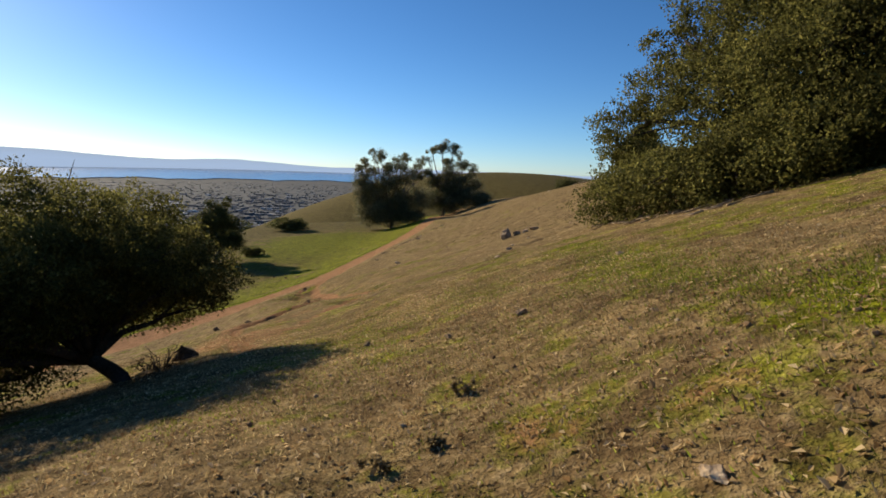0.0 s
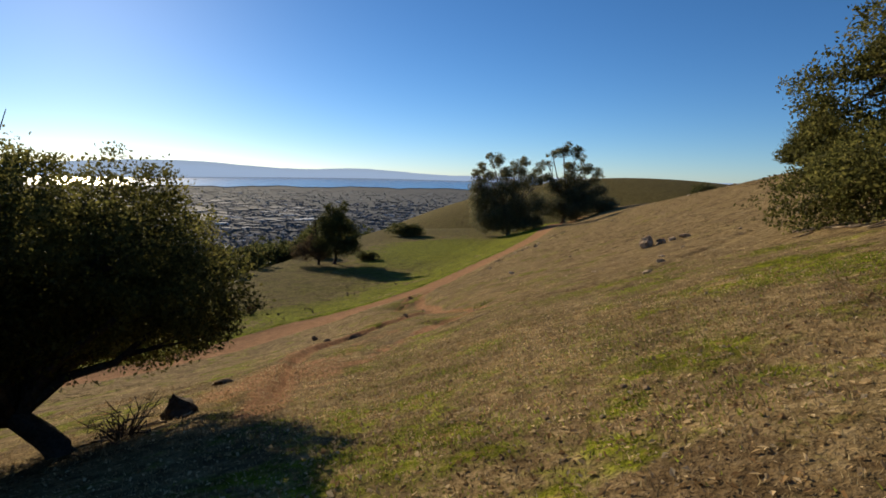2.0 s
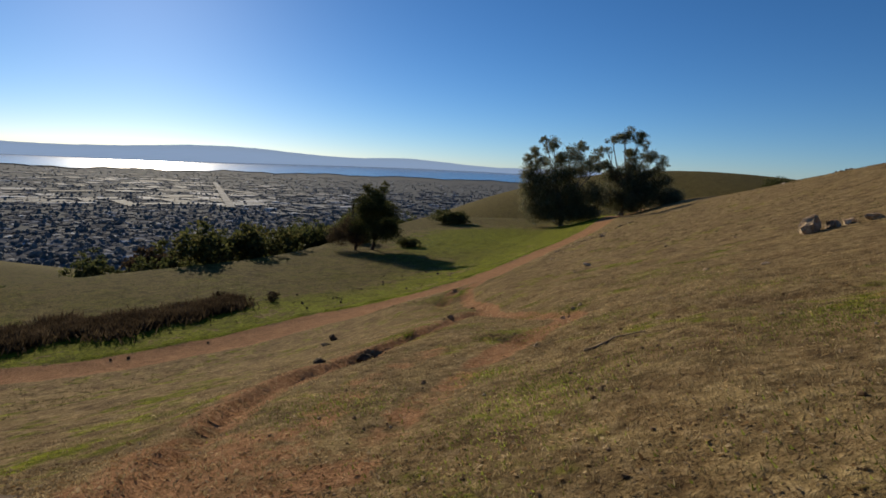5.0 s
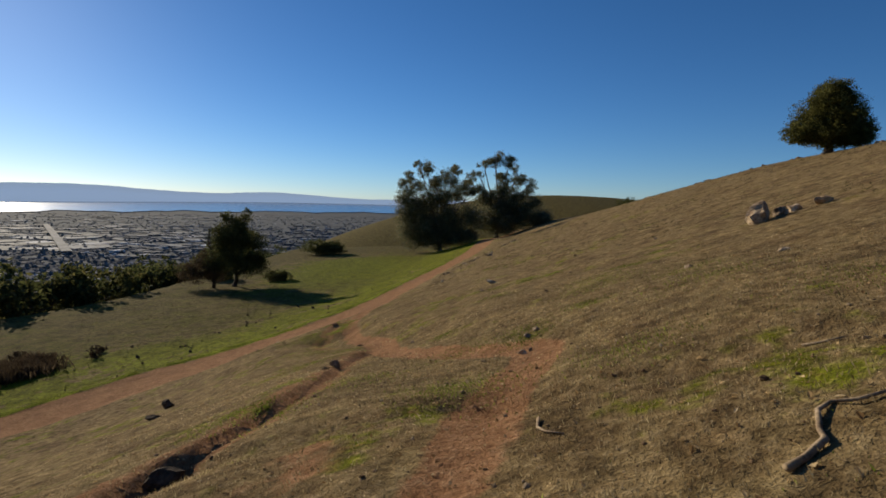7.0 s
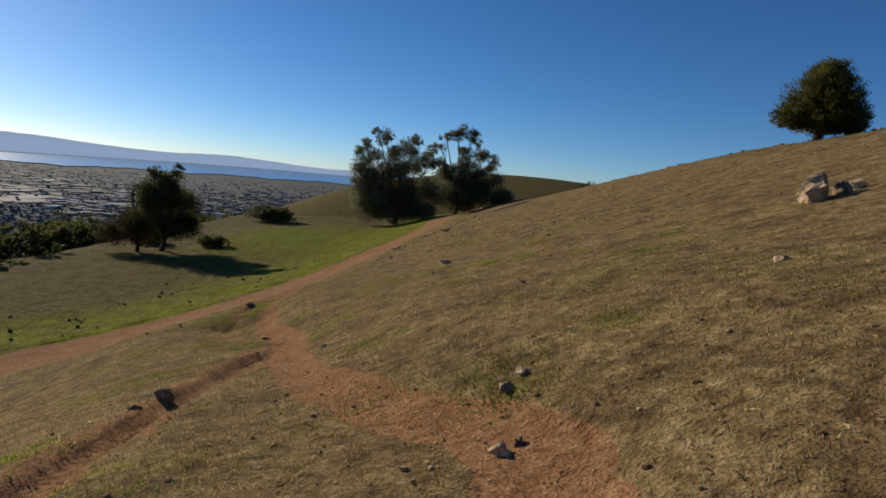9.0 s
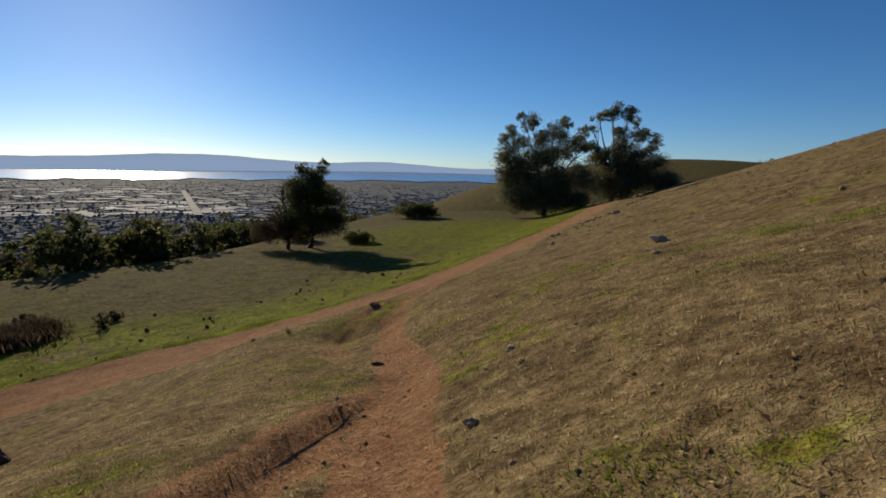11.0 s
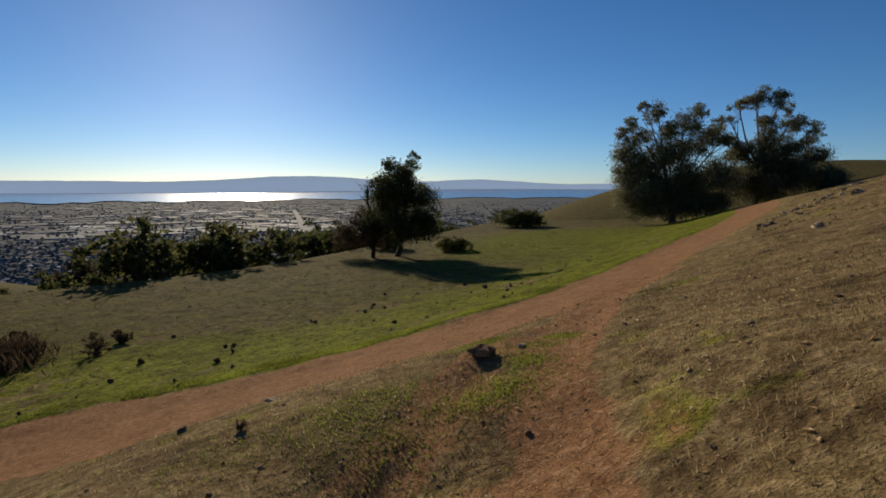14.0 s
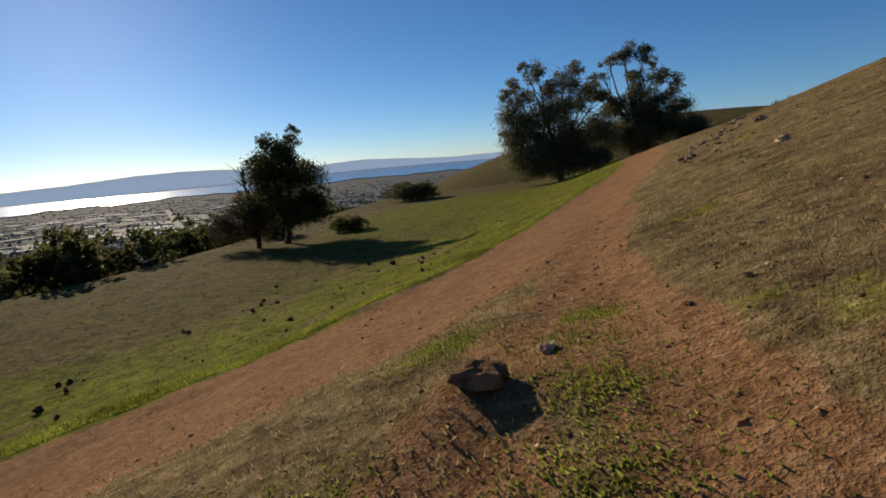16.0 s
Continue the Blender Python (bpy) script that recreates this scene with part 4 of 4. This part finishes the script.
# dark stones scattered over the meadow
fields = [stone("stone", -9.3 + 0.4 * k, 39.0 + 3 * k, 0.2, 0.17, 0.15, 300 + k, DARK_ROCK, "dark stone lying in the green meadow", group="stones in the meadow", sink=0.2) for k in range(4)]
MEADOW = ((-12.07, 43.08), (-9.13, 42.0), (-7.47, 46.26), (-8.81, 50.26), (-7.2, 47.1), (-10.4, 40.6), (-6.0, 52.0), (-4.6, 50.0), (-3.4, 49.0), (-12.9, 30.6), (-13.4, 30.2), (-11.0, 33.0), (-8.0, 40.5))
spots = list(MEADOW)
while len(spots) < 95:
    x, y = -16 + 15 * R.random(), 27 + 32 * R.random()
    d, sd = polyline_distance(np.array([x]), np.array([y]), ROAD)
    if sd[0] > 0 and 1.7 < d[0] < 9:
        spots.append((x, y))
for k, (x, y) in enumerate(spots):
    sc = (0.9 + 0.5 * R.random()) if k < len(MEADOW) else 0.25 + 0.6 * R.random() ** 2
    copy_thing(fields[k % 4], Matrix.LocRotScale((x, y, z_at(x, y) + 0.04 * sc), Euler((0, 0, R.random() * 6.28)), (sc, sc, sc)))


def branch(x0, pts, r, label, name="branch"):
    """A dead branch lying on the ground along points of the plan."""
    co = [(x, y, z_at(x, y) + r * (0.8 if k % 2 else 1.6)) for k, (x, y) in enumerate(pts)]
    n = len(co)
    me = tubes_mesh(name, [(co, [r * (1 - 0.6 * k / (n - 1)) for k in range(n)], 8)], DEADWOOD)
    return tagged(new(name, me), label, "branch")


branch(0, [(4.08, 18.33), (4.16, 18.36), (4.25, 18.4), (4.29, 18.48), (4.37, 18.6), (4.46, 18.66), (4.49, 18.58), (4.66, 18.56)], 0.014, "crooked grey dead branch lying on dry grass")
branch(0, [(3.6, 19.72), (3.57, 19.6), (3.58, 19.48), (3.65, 19.34)], 0.011, "small curved dead branch on the ground")
branch(0, [(4.9, 19.44), (4.97, 19.4), (5.06, 19.34)], 0.008, "short pale stick on dry grass")
R = np.random.default_rng(83)
for k in range(54):
    x, y = 10.2 + 1.5 * R.random(), 13.5 + 6.0 * R.random()
    a, ln = R.random() * 3.14, 0.3 + 0.5 * R.random()
    branch(0, [(x, y), (x + math.cos(a) * ln * 0.5, y + math.sin(a) * ln * 0.5 + 0.05), (x + math.cos(a) * ln, y + math.sin(a) * ln)], 0.014 + 0.012 * R.random(), "grey dead branch in the litter under the great oak")
for k in range(14):
    x, y = 1.0 + 0.8 * R.random(), 11.9 + 0.9 * R.random()
    a, ln = R.random() * 3.14, 0.2 + 0.35 * R.random()
    branch(0, [(x, y), (x + math.cos(a) * ln * 0.5, y + math.sin(a) * ln * 0.5), (x + math.cos(a) * ln, y + math.sin(a) * ln)], 0.008 + 0.006 * R.random(), "dark dead twig under the spreading oak")


def dead_shrub(x, y, n, h, seed):
    """A leafless shrub: crooked dark twigs from one foot."""
    rng = np.random.default_rng(seed)
    ob = new("dead_shrub")
    ob.location = (x, y, z_at(x, y))
    for k in range(n):
        a, out, up = rng.random() * 6.28, h * (0.4 + 0.9 * rng.random()), h * (0.1 + 0.65 * rng.random())
        p = [Vector((0.04 * math.cos(a), 0.04 * math.sin(a), -0.05))]
        for q in (0.35, 0.7, 1.0):
            p.append(Vector((math.cos(a) * out * q, math.sin(a) * out * q, up * q ** 0.7)) + Vector(rng.normal(size=3)) * h * 0.14)
        part("twig", tubes_mesh("twig", [(p, [0.008, 0.006, 0.004, 0.002], 5), ([p[2], p[2].lerp(p[3], 0.5) + Vector(rng.normal(size=3)) * h * 0.2], [0.005, 0.002], 4)], BARK), ob)
    return tagged(ob, "leafless dark shrub with crooked twigs beside the oak", "shrub")


dead_shrub(1.55, 12.1, 22, 0.42, 71)
dead_shrub(1.2, 12.5, 16, 0.34, 72)


# dark dry weeds below the road
def weeds(name, pts, count, height, material, seed, label, wide=0.12, lean_k=0.9):
    """Upright stalks with small leaves."""
    rng = np.random.default_rng(seed)
    x, y = pts(rng, count)
    z = land(x, y)
    h = height * (0.5 + 0.7 * rng.random(count))
    a = rng.random(count) * 6.28
    lean = lean_k * h
    dx, dy = np.cos(a), np.sin(a)
    w = wide * h
    b = rng.random(count) * 6.28
    base = np.stack([x, y, z - 0.02], -1)
    tip = np.stack([x + np.cos(b) * lean, y + np.sin(b) * lean, z + h], -1)
    mid = (base + tip) / 2
    o = np.stack([dx * w, dy * w, 0 * w], -1)
    co = np.stack([base, mid + o, tip, mid - o], 1).reshape(-1, 3)
    i = np.arange(count) * 4
    me = mesh_from(name, co, 3, np.stack([i, i + 1, i + 2, i, i + 2, i + 3], 1).ravel(), material, False)
    return tagged(new(name, me), label, name.replace("_", " "), kind="stuff")


def brush_spots(rng, n):
    m = 150
    t = rng.random(m)
    r = rng.normal(size=m) * (1.0 - 0.45 * t)
    cx = np.interp(t, [0, 0.35, 0.75, 1], [-20.4, -17.8, -15.0, -14.4]) + r * 0.8
    cy = np.interp(t, [0, 0.35, 0.75, 1], [31.2, 34.4, 37.6, 40.2]) - r * 0.7
    k = rng.integers(0, m, n)
    w = (0.15 + 0.45 * rng.random(m))[k]
    return cx[k] + rng.normal(size=n) * w, cy[k] + rng.normal(size=n) * w


weeds("dry_brush", brush_spots, 26000, 0.42, BROWN_LEAF, 5, "patch of dark brown dry weeds below the road", 0.07, 0.5)
for k, (x, y, w) in enumerate(((-12.65, 41.2, 0.75), (-13.1, 42.2, 0.5), (-13.9, 39.7, 0.6), (-16.5, 41.5, 0.6), (-15.3, 38.6, 0.7))):
    bush("shrub", x, y, w, w * 0.8, 1500, 0.05, BROWN_LEAF, "small dark brown shrub in the meadow", 400 + k, "shrub", "shrubs in the meadow")

STRAW = leaf_mat("straw", (0.14, 0.1, 0.05), (0.3, 0.23, 0.12), (0.5, 0.4, 0.22), 0.8, 0.5)
LITTER = leaf_mat("leaf_litter", (0.24, 0.14, 0.06), (0.5, 0.35, 0.17), (0.75, 0.58, 0.34), 1.0, 0.4)
GRASS = leaf_mat("new_grass", (0.09, 0.11, 0.018), (0.2, 0.23, 0.035), (0.33, 0.35, 0.07), 0.7, 0.65)


for k, (x, y, w) in enumerate(((5.2, 7.35, 0.13), (4.75, 6.67, 0.11), (-2.11, 34.68, 0.12), (5.0, 6.75, 0.07))):
    bush("grass_tuft", x, y, w, w * 0.7, 320, 0.022, STRAW, "dry straw-coloured grass tuft on bare soil", 430 + k, "grass tuft", "dry tufts on the slope", STRAW)


def near_walk(rng, n, spread, y0=4.5, y1=44.0):
    y = y0 + (y1 - y0) * rng.random(n)
    cx = np.interp(y, [p[1] for p in WALKED], [p[0] for p in WALKED])
    return cx + rng.normal(size=n) * spread + 0.8, y


def off_paths(x, y, rng):
    dr, _ = polyline_distance(x, y, ROAD)
    dt, _ = polyline_distance(x, y, TRAIL)
    keep = (dr > 1.55 + 0.2 * rng.random(len(x))) & (dt > 0.22 + 0.25 * rng.random(len(x)))
    return x[keep], y[keep]


def sparse(rng, n, spread):
    x, y = off_paths(*near_walk(rng, int(n * 1.6), spread), rng)
    while len(x) < n:
        x, y = np.concatenate([x, x]), np.concatenate([y, y + 0.1])
    return x[:n], y[:n]


weeds("dry_grass", lambda r, n: sparse(r, n, 2.6), 200000, 0.025, STRAW, 6, "short dry straw-coloured grass on the slope", 0.12)


def tussocks(rng, n):
    m = n // 9 + 1
    x, y = -32 + 56 * rng.random(m), 14 + 60 * rng.random(m) ** 1.2
    d, _ = polyline_distance(x, y, ROAD)
    e, _ = polyline_distance(x, y, WALKED)
    x = np.where((d < 1.9) | (e < 8), x - 16 - 8 * rng.random(m), x)
    d, _ = polyline_distance(x, y, ROAD)
    y = np.where(d < 1.9, y + 9, y)
    x, y = np.repeat(x, 9)[:n], np.repeat(y, 9)[:n]
    return x + rng.normal(size=n) * 0.05, y + rng.normal(size=n) * 0.05


TUSSOCK = leaf_mat("tussock_blade", (0.05, 0.045, 0.02), (0.12, 0.1, 0.045), (0.22, 0.18, 0.09), 0.9, 0.35)
weeds("tussock_grass", tussocks, 90000, 0.05, TUSSOCK, 12, "small brown-green grass tussocks over the slope and meadow", 0.12, 0.8)


def patches(rng, n):
    seeds = ((3.65, 16.8, 0.5), (2.06, 17.2, 0.7), (-0.1, 31.1, 0.6), (0.9, 29.5, 0.5), (1.3, 21.7, 0.5), (-0.4, 33.2, 0.8), (6.7, 7.4, 0.9), (3.6, 7.9, 0.6), (4.15, 22.9, 0.25), (6.2, 12.5, 0.9), (-1.2, 34.6, 0.5), (-0.1, 35.1, 0.35), (-0.15, 36.0, 0.3), (4.6, 12.0, 0.7), (7.6, 18.5, 0.9), (5.8, 25.5, 0.7), (-0.9, 36.6, 0.3), (2.2, 22.6, 0.5), (5.0, 15.2, 0.7), (-1.4, 34.9, 0.4), (-1.07, 35.1, 0.35), (-0.44, 34.9, 0.25), (-0.22, 34.9, 0.25), (-0.13, 35.5, 0.2), (0.0, 36.5, 0.15), (-0.75, 36.5, 0.2), (0.66, 29.9, 0.4), (-0.31, 31.7, 0.4), (-0.74, 34.5, 0.3), (1.65, 31.5, 0.35),
             (1.9, 17.4, 0.5), (3.7, 17.2, 0.4), (3.16, 21.15, 0.4), (6.1, 22.6, 0.6), (6.2, 20.5, 0.6), (1.2, 21.8, 0.35), (0.7, 27.1, 0.4), (1.1, 23.5, 0.3), (4.12, 23.36, 0.3), (-0.6, 34.0, 0.4), (-1.8, 34.4, 0.5))
    seeds = seeds + tuple((np.interp(q, [0, 1, 2, 3, 4], [p[0] for p in GREEN_BAND]), np.interp(q, [0, 1, 2, 3, 4], [p[1] for p in GREEN_BAND]), 0.4) for q in np.linspace(0, 4, 14)) + tuple((3.2 + 7 * rng.random(), 5 + 13 * rng.random(), 0.25 + 0.5 * rng.random()) for _ in range(45)) + tuple((3.0 + 6 * rng.random(), 18 + 14 * rng.random(), 0.2 + 0.4 * rng.random()) for _ in range(20))
    k = rng.integers(0, len(seeds), n)
    sd = np.array(seeds)[k]
    c = rng.normal(size=(n, 2)) * 0.6
    return sd[:, 0] + c[:, 0] * sd[:, 2], sd[:, 1] + c[:, 1] * sd[:, 2]


weeds("green_weeds", patches, 130000, 0.013, GRASS, 7, "fresh green weeds in patches on the slope", 0.42, 2.2)


def verge(rng, n):
    k = rng.random(n) * (len(ROAD) - 7) + 2
    i = k.astype(int)
    t = k - i
    a = np.array(ROAD)[i]
    b = np.array(ROAD)[i + 1]
    d = (b - a) / np.linalg.norm(b - a, axis=1)[:, None]
    p = a + (b - a) * t[:, None]
    off = 1.3 + 0.65 * np.exp(-((p[:, 1] - 37.5) / 4) ** 2) + np.abs(rng.normal(size=n)) * 0.3
    return p[:, 0] - d[:, 1] * off, p[:, 1] + d[:, 0] * off


weeds("verge_grass", verge, 30000, 0.04, GRASS, 8, "green grass along the edge of the dirt road", 0.15)


def litter():
    rng = np.random.default_rng(9)
    n = 90000
    x, y = near_walk(rng, n, 2.8, 4.5, 38.0)
    y = 4.5 + (y - 4.5) * np.where(rng.random(n) < 0.6, 0.35, 1.0)
    x = np.where(y < 15, 5.4 + rng.normal(size=n) * 2.8, x)
    z = land(x, y) + 0.008
    a = rng.random(n) * 6.28
    s = 0.006 + 0.015 * rng.random(n) ** 3
    u = np.stack([np.cos(a), np.sin(a), 0.4 * rng.normal(size=n)], -1) * s[:, None]
    v = np.stack([-np.sin(a), np.cos(a), 0.4 * rng.normal(size=n)], -1) * s[:, None] * 0.6
    c = np.stack([x, y, z], -1)
    up = np.array([0, 0, 1]) * s[:, None] * 0.3
    co = np.stack([c - u, c + v + up, c + u, c - v + up], 1).reshape(-1, 3)
    i = np.arange(n) * 4
    tagged(new("leaf_litter", mesh_from("leaf_litter", co, 3, np.stack([i, i + 1, i + 2, i, i + 2, i + 3], 1).ravel(), LITTER, False)), "pale curled dead leaves strewn over the grass", "leaf litter", kind="stuff")
    m = 2500
    x, y = near_walk(rng, m, 2.2, 4.5, 42.0)
    r = 0.006 + 0.016 * rng.random(m) ** 3
    tagged(new("pebbles", blobs_mesh("pebbles", x, y, land(x, y) + r * 0.3, r, island_mat("pebble_stone", [(0.0, (0.12, 0.075, 0.04)), (0.7, (0.27, 0.175, 0.095)), (1.0, (0.42, 0.32, 0.2))], 0.9), rng, 0.7)), "small brown and pale pebbles strewn over soil", "pebbles", kind="stuff")


litter()


def board():
    ob = new("pale_board")
    bm = bmesh.new()
    bmesh.ops.create_cube(bm, size=1)
    for v in bm.verts:
        v.co = Vector((v.co.x * 0.3, v.co.y * 0.06, v.co.z * 0.5))
    bmesh.ops.bevel(bm, geom=bm.edges[:], offset=0.012, segments=2, affect="EDGES")
    me = bpy.data.meshes.new("panel")
    bm.to_mesh(me)
    bm.free()
    me.materials.append(mottled("pale_wood", (0.5, 0.38, 0.24), (0.68, 0.55, 0.38), 8, 60, bump_s=0.3, bump_d=0.003))
    ob.location = (13.0, 16.0, z_at(13.0, 16.0) + 0.22)
    ob.rotation_euler = (0.1, 0.06, 0.6)
    part("panel", me, ob)
    return tagged(ob, "weathered pale wooden board propped under the great oak", "board")


board()
